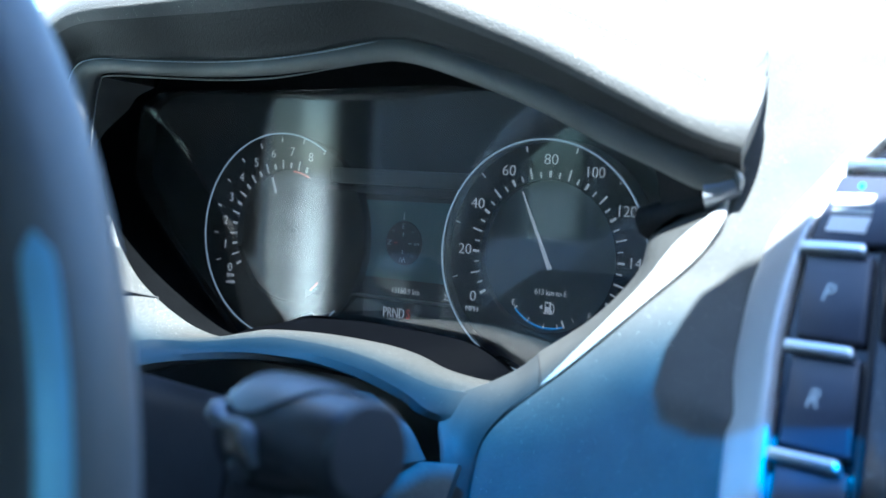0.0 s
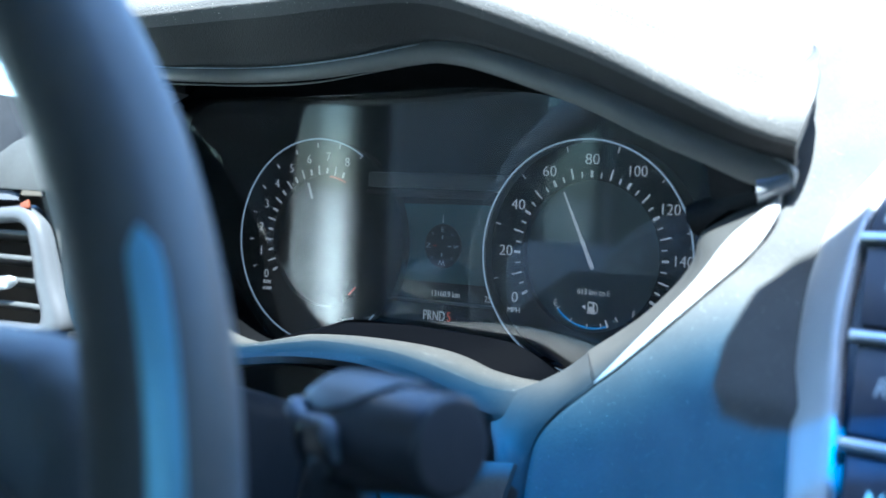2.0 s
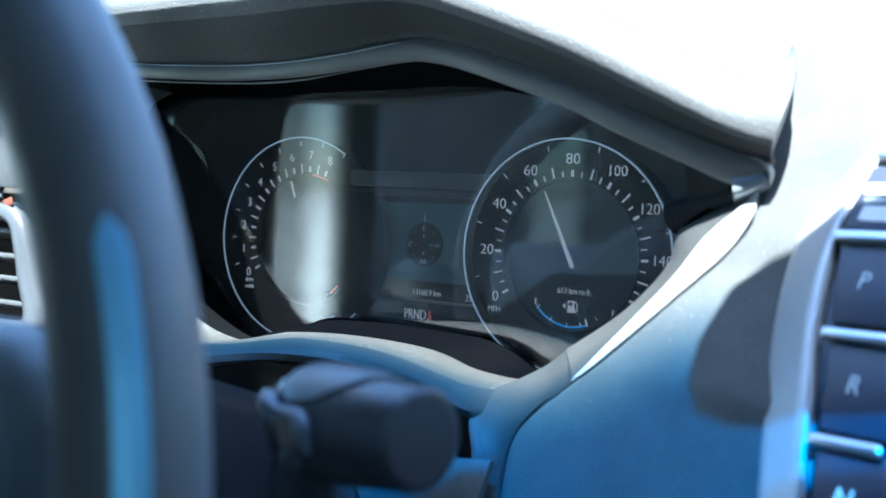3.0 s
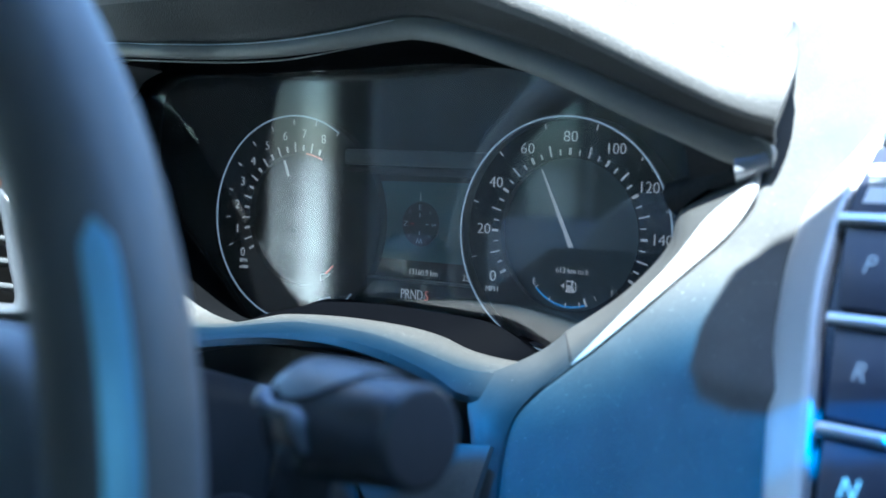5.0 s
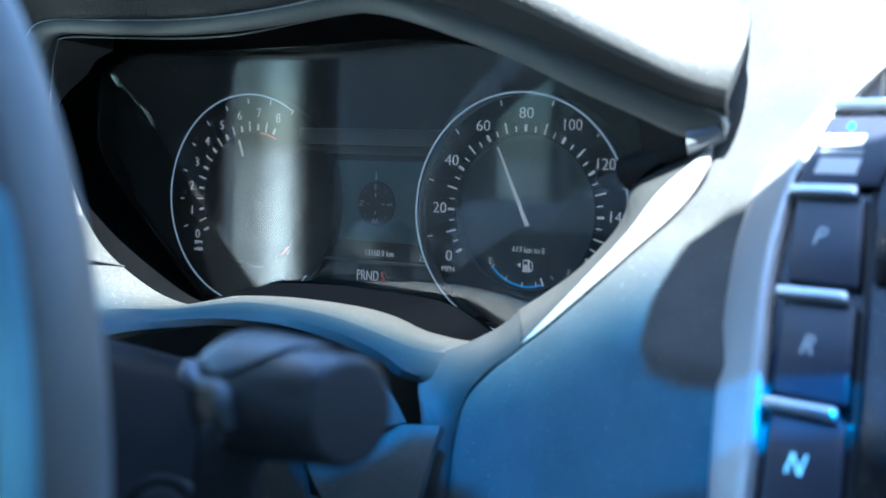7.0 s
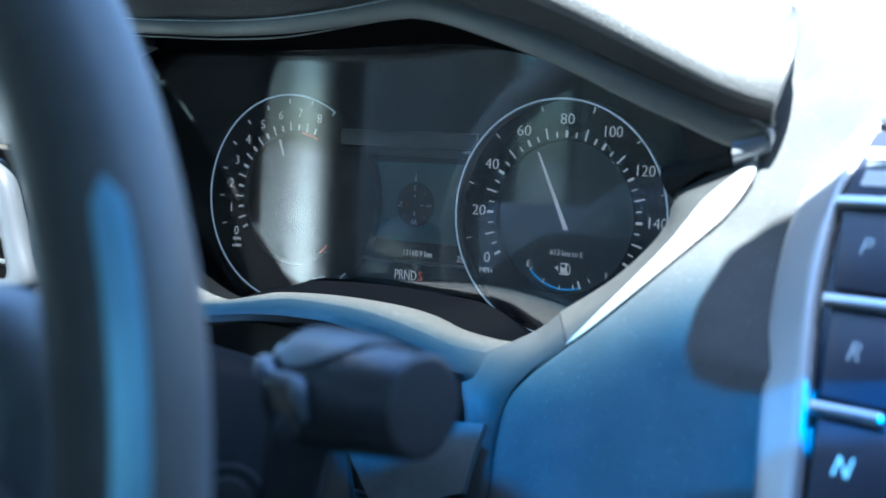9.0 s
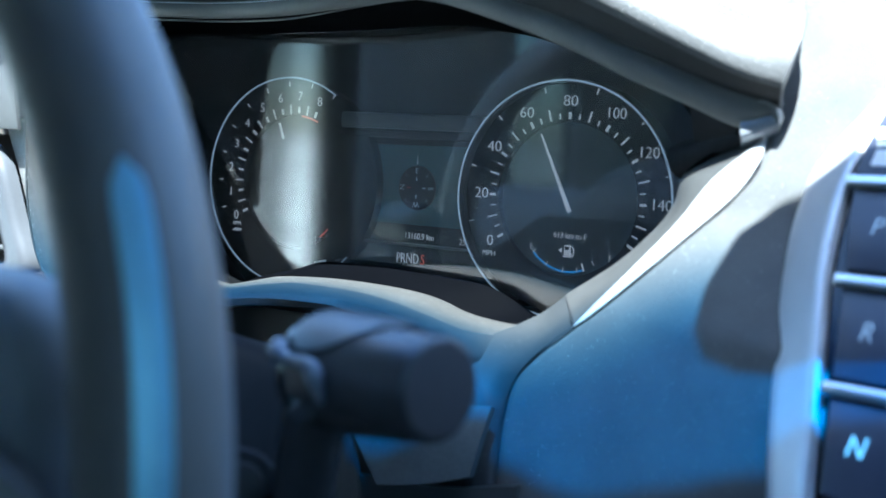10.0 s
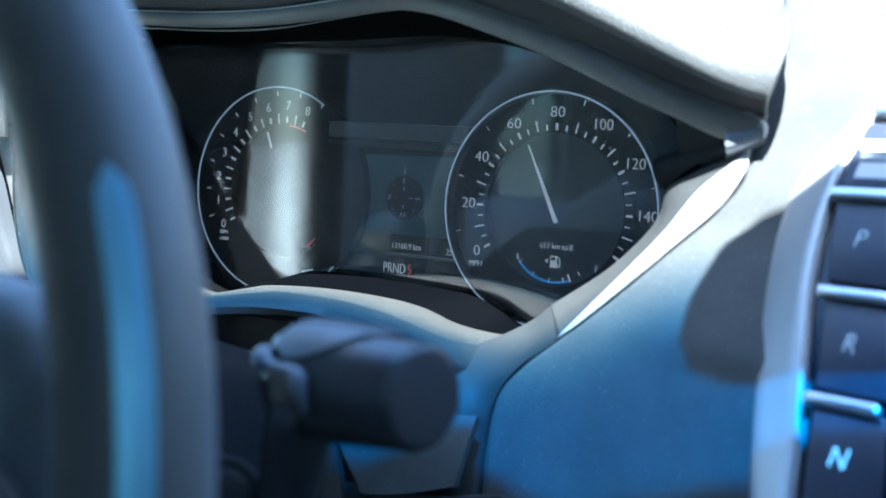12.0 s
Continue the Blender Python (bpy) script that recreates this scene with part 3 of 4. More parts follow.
hx = [(x, -0.113 + 1.6 * max(0.0, x - 0.006), z) for x, z in H_LINE]
mid = [((a[0] + b[0]) / 2, (a[1] + b[1]) / 2 - 0.004, (a[2] + b[2]) / 2) for a, b in zip(smooth_line(kx, 40), smooth_line(hx, 40))]
part("arch", skin([kx, mid, hx, [(x - 0.0005, y + 0.012, z - 0.001) for x, y, z in hx]], 120, 16, 0.002), M_ARCH, surround, "smooth arch over the steering column")
# the wing: inner edge beside the lens, crease, and outer edge along the panel
W_LINE = [(0.037, -0.0625, -0.0470), (0.0630, -0.064, -0.0290), (0.0820, -0.068, -0.0120), (0.0908, -0.07, -0.0002), (0.0965, -0.072, 0.0144), (0.1215, -0.078, 0.0262), (0.1378, -0.083, 0.0330)]
G_LINE = [(float(np.interp(z, edge[:, 2], edge[:, 0])) - 0.0011, z) for z in (-0.0549, -0.0443, -0.0279, -0.0123, 0.0062, 0.0204, 0.0312)]
g3 = [(x, slope(x, z) - 0.0006, z) for x, z in G_LINE]
S_LINE = [tuple(np.array(g) + (np.array(w) - np.array(g)) * k + np.array((0, -0.0015, 0.0015)) * min(1, 4 * k)) for g, w, k in zip(g3, W_LINE, (0.0, 0.17, 0.33, 0.40, 0.44, 0.48, 0.6))]
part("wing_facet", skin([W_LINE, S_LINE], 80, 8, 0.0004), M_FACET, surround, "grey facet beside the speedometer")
turned = [(x + 0.0008, y + 0.006, z - 0.0006) for x, y, z in g3]
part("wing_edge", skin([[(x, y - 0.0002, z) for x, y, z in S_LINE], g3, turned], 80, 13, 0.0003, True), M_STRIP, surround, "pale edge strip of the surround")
R_IN = [(0.0368, -0.0625, -0.0472), (0.0265, -0.0630, -0.0556), (0.0185, -0.0740, -0.0618), (0.0105, -0.0925, -0.0680), (0.0118, -0.1060, -0.0778), (0.0195, -0.1150, -0.0900), (0.0228, -0.120, -0.109), (0.023, -0.130, -0.18)]
R_OUT = [(float(np.interp(z, edge[:, 2], edge[:, 0])) - 0.0011, z) for z in (-0.0552, -0.0645, -0.0709, -0.0782, -0.0872, -0.0960, -0.109, -0.18)]
r3 = [(x, slope(x, z) - 0.0008, z) for x, z in R_OUT]
r_mid = [((a[0] + b[0]) / 2, (a[1] + b[1]) / 2 - 0.001 * min(1.0, i / 2), (a[2] + b[2]) / 2) for i, (a, b) in enumerate(zip(R_IN, r3))]
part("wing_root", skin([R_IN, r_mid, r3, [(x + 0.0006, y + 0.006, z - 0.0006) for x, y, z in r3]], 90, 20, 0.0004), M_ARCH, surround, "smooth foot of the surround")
part("groove", tube([(-0.2165, -0.0662, -0.0455), (-0.2275, -0.0737, -0.0435), (-0.2385, -0.0812, -0.0415), (-0.2495, -0.0887, -0.0395)], 0.0007, 16, 6), M_BLACK, surround, "dark joint line across the ledge")
part("recess", box(-0.34, 0.028, -0.060, -0.052, -0.30, -0.074), M_BLACK, surround, "black hollow behind the arch", False)
part("joint", tube([(0.0372, -0.0628, -0.0469), (0.0485, -0.0812, -0.0503), (0.0600, -0.1000, -0.0536)], 0.0004, 12, 6), M_BLACK, surround, "dark joint line across the surround")

# ---------------------------------------------------------------- hood over the instruments


def nearer(p):
    """The mouth of the hood comes towards the driver at its left end."""
    q = np.array(p, float)
    k = np.clip((-q[..., 0] - 0.15) / 0.09, 0, 1)
    k = k * k * (3 - 2 * k)
    return q + np.stack([0.0135 * k, -0.0118 * k, -0.024 * (q[..., 2] - 0.026) * k], -1)


hood = thing("instrument_hood", "padded grey leather hood over the instruments with stitching", "dash hood", (-0.07, -0.05, 0.05))
STRIP = [(-0.283, -0.03), (-0.281, 0.03), (-0.279, 0.062), (-0.274, 0.084), (-0.257, 0.0918), (-0.208, 0.0904), (-0.164, 0.0892), (-0.124, 0.0900), (-0.086, 0.0932), (-0.052, 0.0978), (-0.038, 0.0985), (-0.020, 0.0960), (0.015, 0.0862), (0.045, 0.0765), (0.073, 0.0652), (0.101, 0.0540), (0.128, 0.0448), (0.1375, 0.0425)]
STRIP_LOW = [(-0.271, -0.03), (-0.269, 0.03), (-0.267, 0.058), (-0.263, 0.078), (-0.250, 0.0858), (-0.207, 0.0845), (-0.164, 0.0832), (-0.123, 0.0840), (-0.086, 0.0870), (-0.050, 0.0903), (-0.038, 0.0905), (-0.018, 0.0870), (0.015, 0.0770), (0.045, 0.0665), (0.073, 0.0545), (0.101, 0.0437), (0.124, 0.0352), (0.1375, 0.0400)]
DARK_SIDE = ((-0.30, -0.27, -0.255, -0.16, -0.09, -0.05, -0.015, 0.05, 0.09, 0.13), (0.016, 0.018, 0.022, 0.0275, 0.0265, 0.0215, 0.0165, 0.0130, 0.0116, 0.0080))
# stations over the lip: share of the underside, offset, depth, and the offset (x, z) at the rounded end
STATIONS = ((0.0, 0, 0.0, 0.001, 0.0), (0.2, 0, -0.22, 0.002, 0.002), (0.45, 0, -0.50, 0.003, 0.004), (0.7, 0, -0.74, 0.004, 0.006), (1, 0, -0.97, 0.005, 0.008), (1, 0.003, -0.0006, 0.0065, 0.0120), (1, 0.0065, 0.0, 0.008, 0.0170), (1, 0.0105, 0.0022, 0.0092, 0.0230), (1, 0.0145, 0.0062, 0.0095, 0.0290), (1, 0.0182, 0.0120, 0.0085, 0.0350), (1, 0.0220, 0.0210, 0.0060, 0.041), (1, 0.027, 0.036, 0.0015, 0.048), (1, 0.033, 0.065, -0.010, 0.055), (1, 0.039, 0.115, -0.025, 0.062), (1, 0.044, 0.18, -0.045, 0.068))


def relaxed(line, rounds=6):
    line = line.copy()
    for _ in range(rounds):
        line[1:-1] = (line[:-2] + 2 * line[1:-1] + line[2:]) / 4
    return line


def spread(rows, per):
    """More rows between the given ones, on smooth curves."""
    p = np.array(rows, float)
    e = np.concatenate([2 * p[:1] - p[1:2], p, 2 * p[-1:] - p[-2:-1]])
    res = []
    for i in range(len(p) - 1):
        a, b, c, d = e[i:i + 4]
        for u in np.linspace(0, 1, per, endpoint=False):
            res.append(0.5 * (2 * b + (c - a) * u + (2 * a - 5 * b + 4 * c - d) * u * u + (3 * b - a - 3 * c + d) * u ** 3))
    return np.array(res + [p[-1]])


lip = relaxed(smooth_line(xz([(x, z + 0.0004) for x, z in STRIP[2:]], -0.0868), 260), 30)
run = np.gradient(lip, axis=0)
out = np.stack([-run[:, 2], 0 * run[:, 0], run[:, 0]], 1)
out = relaxed(out / np.linalg.norm(out, axis=1, keepdims=True), 220)
bend = np.clip((lip[:, 0] - 0.112) / (lip[-1, 0] - 0.112), 0, 1)[:, None] ** 1.4
tall = np.interp(lip[:, 0], *DARK_SIDE)[:, None]
tall = relaxed(tall, 120)


def hood_row(share, off, depth, ex, ez):
    deep = np.maximum(tall, 0.0125)
    d = depth * deep if off == 0 else -0.97 * deep + depth
    return lip + out * (share * tall + off) * (1 - bend) + np.array([ex, 0, ez]) * bend + d * np.array([0, 1, 0])


hood_rows = [lip + np.array([0, 0.012, 0.0015])] + [hood_row(*st) for st in STATIONS]
pad_rows = nearer(spread(hood_rows, 6))
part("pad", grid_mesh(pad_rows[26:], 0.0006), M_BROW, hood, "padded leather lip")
part("underside", grid_mesh(pad_rows[:27], 0.0006), M_UNDER_SHADE, hood, "underside of the leather lip, its shade put into a darker tone")
end_col = pad_rows[:64, -1]
part("end_cap", grid_mesh([end_col + np.array(v) for v in ((0, 0, 0), (-0.0002, 0.002, -0.0006), (-0.0022, 0.007, -0.003), (-0.008, 0.02, -0.008), (-0.021, 0.05, -0.016))], 0.001), M_BROW, hood, "rounded end of the padded hood")

stitches = bmesh.new()
for seam in (pad_rows[59], pad_rows[63]):
    seam = smooth_line(seam[90:246], 104) + np.array([0, -0.0003, 0.0002])
    for a, b in zip(seam[:-1], seam[1:]):
        q = bmesh.ops.create_uvsphere(stitches, u_segments=6, v_segments=4, radius=0.00032)
        bmesh.ops.transform(stitches, verts=q["verts"], matrix=Matrix.Translation((a + b) / 2) @ Vector(b - a).to_track_quat("X", "Z").to_matrix().to_4x4() @ Matrix.Diagonal((1.7, 1, 1, 1)))
part("stitching", stitches, M_THREAD, hood, "twin row of grey stitches")

# satin strip under the lip
trim = thing("instrument_trim", "satin grey metal strip framing the instruments", "dash trim", (-0.09, -0.085, 0.0))
tm = [((a + c) / 2, -0.0868, (b + d) / 2) for (a, b), (c, d) in zip(STRIP, STRIP_LOW)]
part("strip", skin([nearer(xz(STRIP, -0.0855)), nearer(tm), nearer(xz(STRIP_LOW, -0.0845)), nearer([(x, -0.081, z + 0.0010) for x, z in STRIP_LOW])], 130, 14, 0.002), M_TRIM, trim)
part("bead", tube(nearer(xz([(x, z - 0.0006) for x, z in STRIP[:12]], -0.0874)), list(np.interp(np.linspace(0, 1, 90), (0, 0.85, 1), (0.0008, 0.0008, 0.0002))), 90, 8), M_BEAD, trim, "silver upper bead with the sky's shine in its tone")
part("bead", tube(nearer(xz([(x + (0.005 if i < 4 else 0.0), z - (0.003 if i >= 4 else 0) + max(0, i - 7) * 0.0012) for i, (x, z) in enumerate(STRIP_LOW[:11])], -0.080)), list(np.interp(np.linspace(0, 1, 90), (0, 0.7, 1), (0.0006, 0.0006, 0.0001))), 90, 8), M_TRIM, trim, "thin inner bead")
cap_rows = [[(0.1235, -0.0862, 0.0355), (0.1300, -0.0862, 0.0371), (0.1357, -0.0862, 0.0389)], [(0.1242, -0.0876, 0.0329), (0.1313, -0.0876, 0.0350), (0.1377, -0.0876, 0.0371)], [(0.1243, -0.0872, 0.0294), (0.1319, -0.0872, 0.0321), (0.1386, -0.0872, 0.0351)], [(0.1227, -0.0820, 0.0265), (0.1304, -0.0820, 0.0294), (0.1377, -0.0820, 0.0330)]]
part("cap", skin(cap_rows, 24, 14, 0.0012), M_CAP, trim, "satin slate end cap of the strip")
tip_rows = [[(0.1300, -0.0872, 0.0444), (0.1337, -0.0872, 0.0425), (0.1365, -0.0872, 0.0389), (0.1388, -0.0872, 0.0336)], [(0.1329, -0.0890, 0.0449), (0.1365, -0.0890, 0.0432), (0.1394, -0.0890, 0.0390), (0.1398, -0.0890, 0.0331)], [(0.1333, -0.0860, 0.0446), (0.1374, -0.0860, 0.0433), (0.1407, -0.0860, 0.0391), (0.1394, -0.0860, 0.0329)]]
part("cap_tip", skin(tip_rows, 24, 12, 0.0012), M_BEZEL, trim, "pale grey crescent at the end of the strip")
part("cap_base", tube([(0.090, -0.066, 0.0180), (0.1065, -0.071, 0.0245), (0.1240, -0.0785, 0.0308)], list(np.interp(np.linspace(0, 1, 20), (0, 0.5, 1), (0.0080, 0.0064, 0.0046))), 20, 18), M_SHROUD, trim, "dark inner end of the strip")
part("cap_fill", skin([[(0.100, -0.081, 0.0435), (0.1235, -0.082, 0.0352), (0.1385, -0.082, 0.0385)], [(0.100, -0.070, 0.022), (0.1235, -0.079, 0.030), (0.1385, -0.081, 0.0335)]], 16, 6, 0.002), M_SHROUD, trim, "dark web behind the cap")

# ---------------------------------------------------------------- instruments
LENS = [(-0.289, 0.065), (-0.281, 0.0735), (-0.262, 0.0792), (-0.187, 0.0797), (-0.126, 0.081), (-0.049, 0.083), (0.007, 0.073), (0.052, 0.059), (0.072, 0.045), (0.090, 0.012), (0.066, -0.035), (0.010, -0.068), (-0.018, -0.062), (-0.044, -0.053), (-0.102, -0.050), (-0.135, -0.051), (-0.174, -0.0635), (-0.200, -0.0665), (-0.232, -0.038), (-0.286, 0.014), (-0.2915, 0.040)]
MOUTH = [(-0.2905, -0.030, 0.066), (-0.282, -0.030, 0.0745), (-0.262, -0.034, 0.0800), (-0.190, -0.086, 0.0835), (-0.131, -0.084, 0.0845), (-0.039, -0.084, 0.093), (0.013, -0.084, 0.078), (0.056, -0.084, 0.0615), (0.120, -0.084, 0.036), (0.097, -0.0735, 0.0145), (0.083, -0.069, -0.012), (0.014, -0.051, -0.0675), (-0.010, -0.051, -0.0672), (-0.042, -0.051, -0.0600), (-0.10, -0.051, -0.0565), (-0.135, -0.051, -0.0580), (-0.1767, -0.051, -0.0668), (-0.199, -0.060, -0.0592), (-0.2285, -0.069, -0.0375), (-0.262, -0.066, 0.004), (-0.2873, -0.054, 0.046)]


def closed_line(points, count):
    """Evenly indexed smooth loop through the points."""
    p = np.array(points, float)
    n = len(p)
    res = []
    for s in np.linspace(0, n, count, endpoint=False):
        i, f = int(s), s - int(s)
        a, b, c, d = p[(i - 1) % n], p[i % n], p[(i + 1) % n], p[(i + 2) % n]
        res.append(0.5 * (2 * b + (c - a) * f + (2 * a - 5 * b + 4 * c - d) * f * f + (3 * b - a - 3 * c + d) * f ** 3))
    return np.array(res)


cluster = thing("instrument_cluster", "dark instrument cluster with two round dials behind a clear lens", "instrument cluster", (-0.09, -0.01, -0.07))
inner = closed_line(xz(LENS, -0.02), 126)
mouth = closed_line(MOUTH, 126)
flare = np.stack([np.where(inner[:, 0] < -0.16, -0.016, 0.0), np.full(len(inner), 0.03), np.where((inner[:, 0] < -0.16) & (inner[:, 2] < 0), -0.010, 0.0)], 1)
part("shroud", grid_mesh([inner + flare, inner, inner * 0.65 + mouth * 0.35 + np.array([0, 0.004, 0]), inner * 0.3 + mouth * 0.7, mouth], 0.002, True), M_FUNNEL, cluster, "black funnel between lens and hood")
WALL_IN = [(-0.248, -0.0690, -0.018), (-0.262, -0.0665, 0.004), (-0.2755, -0.0605, 0.026), (-0.2868, -0.0545, 0.046), (-0.2900, -0.0305, 0.066), (-0.2815, -0.0305, 0.0745), (-0.262, -0.0345, 0.0800)]
WALL_OUT = [(-0.2665, -0.0930, -0.022), (-0.2600, -0.0975, 0.0), (-0.2570, -0.0980, 0.022), (-0.2550, -0.0985, 0.044), (-0.2550, -0.0985, 0.062), (-0.2560, -0.0985, 0.074), (-0.2530, -0.0975, 0.0830)]
part("side_wall", skin([WALL_IN, [tuple((np.array(p) + np.array(q)) / 2 + np.array((-0.002, 0, 0))) for p, q in zip(WALL_IN, WALL_OUT)], WALL_OUT, [(x - 0.003, y - 0.0006, z) for x, y, z in WALL_OUT]], 60, 16, 0.0008), M_WALL, cluster, "smooth grey side wall beside the rev counter")
part("wall_edge", tube([(x + 0.0002, y - 0.0002, z) for x, y, z in WALL_OUT], 0.0009, 60, 8), M_FUNNEL, cluster, "thin dark seal along the side wall")
part("lens", slab([tuple(p) for p in inner * np.array([0.998, 1, 0.998])], 0.0014), M_LENS, cluster, "clear dusty lens with soft reflections", False)
part("backing", box(-0.31, 0.11, 0.0085, 0.012, -0.09, 0.10), M_FACE, cluster, "black backing plate", False)

SX, SZ, TX, TZ = 0.0028, -0.0053, -0.1792, -0.0065


def ring_plate(cx, cz, r0, r1, y0, y1, around=96):
    """A flat ring that faces the driver, with thickness."""
    g = []
    for t in np.linspace(0, 2 * math.pi, around, endpoint=False):
        c, s = math.cos(t), math.sin(t)
        g.append([(cx + r * c, y, cz + r * s) for r, y in ((r0, y1), (r0, y0), (r1, y0), (r1, y1))])
    return grid_mesh(np.array(g).transpose(1, 0, 2), 0, True)


def arc(cx, cz, r, y, a0, a1, n=90):
    return [(cx + r * math.cos(radians(a)), y, cz + r * math.sin(radians(a))) for a in np.linspace(a0, a1, n)]


def tick_mesh(name, length, width, material):
    return mesh_of(name, box(0, length, -0.0003, 0.0003, -width / 2 - Z0 * 0, width / 2), material, False)


def tick(parent, me, cx, cz, r, angle, y=0.0004):
    ob = new("tick_mark", me)
    ob.parent = parent
    ob.matrix_basis = Matrix.Translation((cx, y, cz + Z0)) @ Matrix.Rotation(radians(-angle), 4, "Y") @ Matrix.Translation((r, 0, -Z0))
    return ob


LONG = tick_mesh("long_tick", 0.0058, 0.0008, M_INK)
WIDE = tick_mesh("wide_tick", 0.0036, 0.0013, M_INK)
SHORT = tick_mesh("short_tick", 0.0030, 0.0007, M_INK)
OUTER = tick_mesh("outer_tick", 0.0030, 0.0006, M_INK)


def words(text, size, x, z, y, parent, material=None, wide=1.0, turn=0.0, name="numeral", spacing=1.0):
    return part(name, moved(letters(text, size, wide, spacing=spacing), at(x, y, z, turn)), material or M_INK, parent, smooth=False)


speedo = part("speedometer", ring_plate(SX, SZ, 0.0405, 0.0606, 0.001, 0.008), M_FACE, cluster, "black speedometer dial with white numbers")
part("disc", lathe([(0, 0.0412), (0.002, 0.0412)], (SX, 0.0055, SZ), (0, 1, 0), 72), M_DISC, speedo, "blue-grey inner disc")
part("bezel_ring", tube(arc(SX, SZ, 0.0618, -0.006, 0, 360, 145)[:-1], 0.0005, closed=True), M_RING_GLOW, speedo, "thin bright ring")
part("ring_wall", ring_plate(SX, SZ, 0.0606, 0.0628, -0.0052, 0.008), M_BLACK, speedo)
for k in range(9):
    a = radians(210 - 30 * k)
    far = 0.0510 if k < 5 else 0.0522 if k < 7 else 0.0535
    words(str(20 * k), 0.0083, SX + far * math.cos(a), SZ + 0.0003 + far * math.sin(a), 0.0004, speedo, wide=1.08 if k < 5 else 0.96)
words("MPH", 0.0042, SX - 0.0445, SZ - 0.0322, 0.0004, speedo, name="unit")
for k in range(33):
    a = 210 - 7.5 * k
    if k % 4 == 2:
        tick(speedo, LONG, SX, SZ, 0.0420, a)
    elif k % 4 == 0:
        tick(speedo, WIDE, SX, SZ, 0.0420, a)
    else:
        tick(speedo, SHORT, SX, SZ, 0.0420, a)
for k in range(8):
    tick(speedo, OUTER, SX, SZ, 0.0570, 195 - 30 * k)
NEEDLE = 210 - 1.5 * 63
needle = slab([(-0.007, 0, -0.0011), (0.0372, 0, -0.00035), (0.0372, 0, 0.00035), (-0.007, 0, 0.0011)], 0.0008, (0, 1, 0))
part("needle", moved(needle, at(SX, -0.0005, SZ, NEEDLE)), M_INK, speedo, "slim white needle", False)
words("613 km to E", 0.0046, SX + 0.0018, -0.0245, 0.0048, speedo, wide=0.86, name="range_readout")
words("E", 0.005, SX - 0.0208, -0.0318, 0.0048, speedo, name="fuel_letter", wide=0.8)
words("F", 0.005, SX + 0.0255, -0.0345, 0.0048, speedo, name="fuel_letter", wide=0.8)
part("fuel_arc", tube(arc(SX + 0.0005, -0.0165, 0.0272, 0.005, 222, 292, 30), 0.0006, 30, 6), M_BLUE, speedo, "blue fuel level arc")
for a in (222, 244, 266, 284, 292, 306):
    part("fuel_tick", moved(box(-0.0013, 0.0013, -0.0003, 0.0003, -0.0002, 0.0002) if a != 292 else box(-0.0024, 0.0018, -0.0003, 0.0003, -0.0004, 0.0004), at(SX + 0.0005 + 0.0262 * math.cos(radians(a)), 0.0047, -0.0165 + 0.0262 * math.sin(radians(a)), a)), M_INK, speedo, smooth=False)
pump = joined(box(-0.0021, 0.0015, -0.0003, 0.0003, -0.0026, 0.0030), box(-0.0027, 0.0021, -0.0003, 0.0003, -0.0034, -0.0028))
part("pump_symbol", moved(pump, at(SX + 0.001, 0.0047, -0.0325)), M_INK, speedo, "white fuel pump symbol", False)
part("pump_window", moved(box(-0.0014, 0.0008, -0.0002, 0.0002, 0.0005, 0.0022), at(SX + 0.001, 0.0042, -0.0325)), M_DISC, speedo, smooth=False)
part("pump_hose", tube([(SX + 0.0027, 0.0047, -0.0300), (SX + 0.0042, 0.0047, -0.0312), (SX + 0.0043, 0.0047, -0.0345), (SX + 0.0034, 0.0047, -0.0352), (SX + 0.0028, 0.0047, -0.0335)], 0.0003, 16, 6), M_INK, speedo)
part("pump_arrow", slab([(SX - 0.0048, 0.0047, -0.0325), (SX - 0.0028, 0.0047, -0.0312), (SX - 0.0028, 0.0047, -0.0338)], 0.0004), M_INK, speedo, smooth=False)

tach = part("tachometer", ring_plate(TX, TZ, 0.0405, 0.0606, 0.001, 0.008), M_FACE, cluster, "black rev counter dial with white numbers")
part("disc", lathe([(0, 0.0412), (0.002, 0.0412)], (TX, 0.0055, TZ), (0, 1, 0), 72), M_FACE, tach, "black inner disc")
part("bezel_ring", tube(arc(TX, TZ, 0.0618, -0.006, 57, 318, 140), 0.0005, 140, 8), M_RING_GLOW, tach, "thin bright open ring")
for k in range(9):
    a = 207.4 - 17.14 * k
    words(str(k), 0.0078, TX + 0.0510 * math.cos(radians(a)), TZ + 0.0510 * math.sin(radians(a)), 0.0004, tach)
    tick(tach, LONG, TX, TZ, 0.0405, a + 8.5 - 17) if k < 8 else None
    tick(tach, WIDE, TX, TZ, 0.0410, a)
    tick(tach, OUTER, TX, TZ, 0.0570, a - 8.5)
words("RPM", 0.0034, TX - 0.0445, TZ - 0.0285, 0.0004, tach, name="unit")
words("x1000", 0.0030, TX - 0.0445, TZ - 0.0325, 0.0004, tach, name="unit")
part("red_zone", tube(arc(TX, TZ, 0.0395, 0.0005, 84, 66, 16), 0.0005, 16, 6), M_RED, tach, "red line zone")
part("needle", moved(box(0.027, 0.037, -0.0004, 0.0004, -0.0006, 0.0006), at(TX, 0.0, TZ, 110)), M_INK, tach, "short white needle tip", False)
words("H", 0.0045, TX + 0.0335, TZ - 0.031, 0.0048, tach, name="heat_letter", wide=0.8)
part("heat_arc", tube(arc(TX, TZ - 0.008, 0.030, 0.005, 300, 320, 14), 0.0005, 14, 6), M_RED, tach, "dim red heat arc")

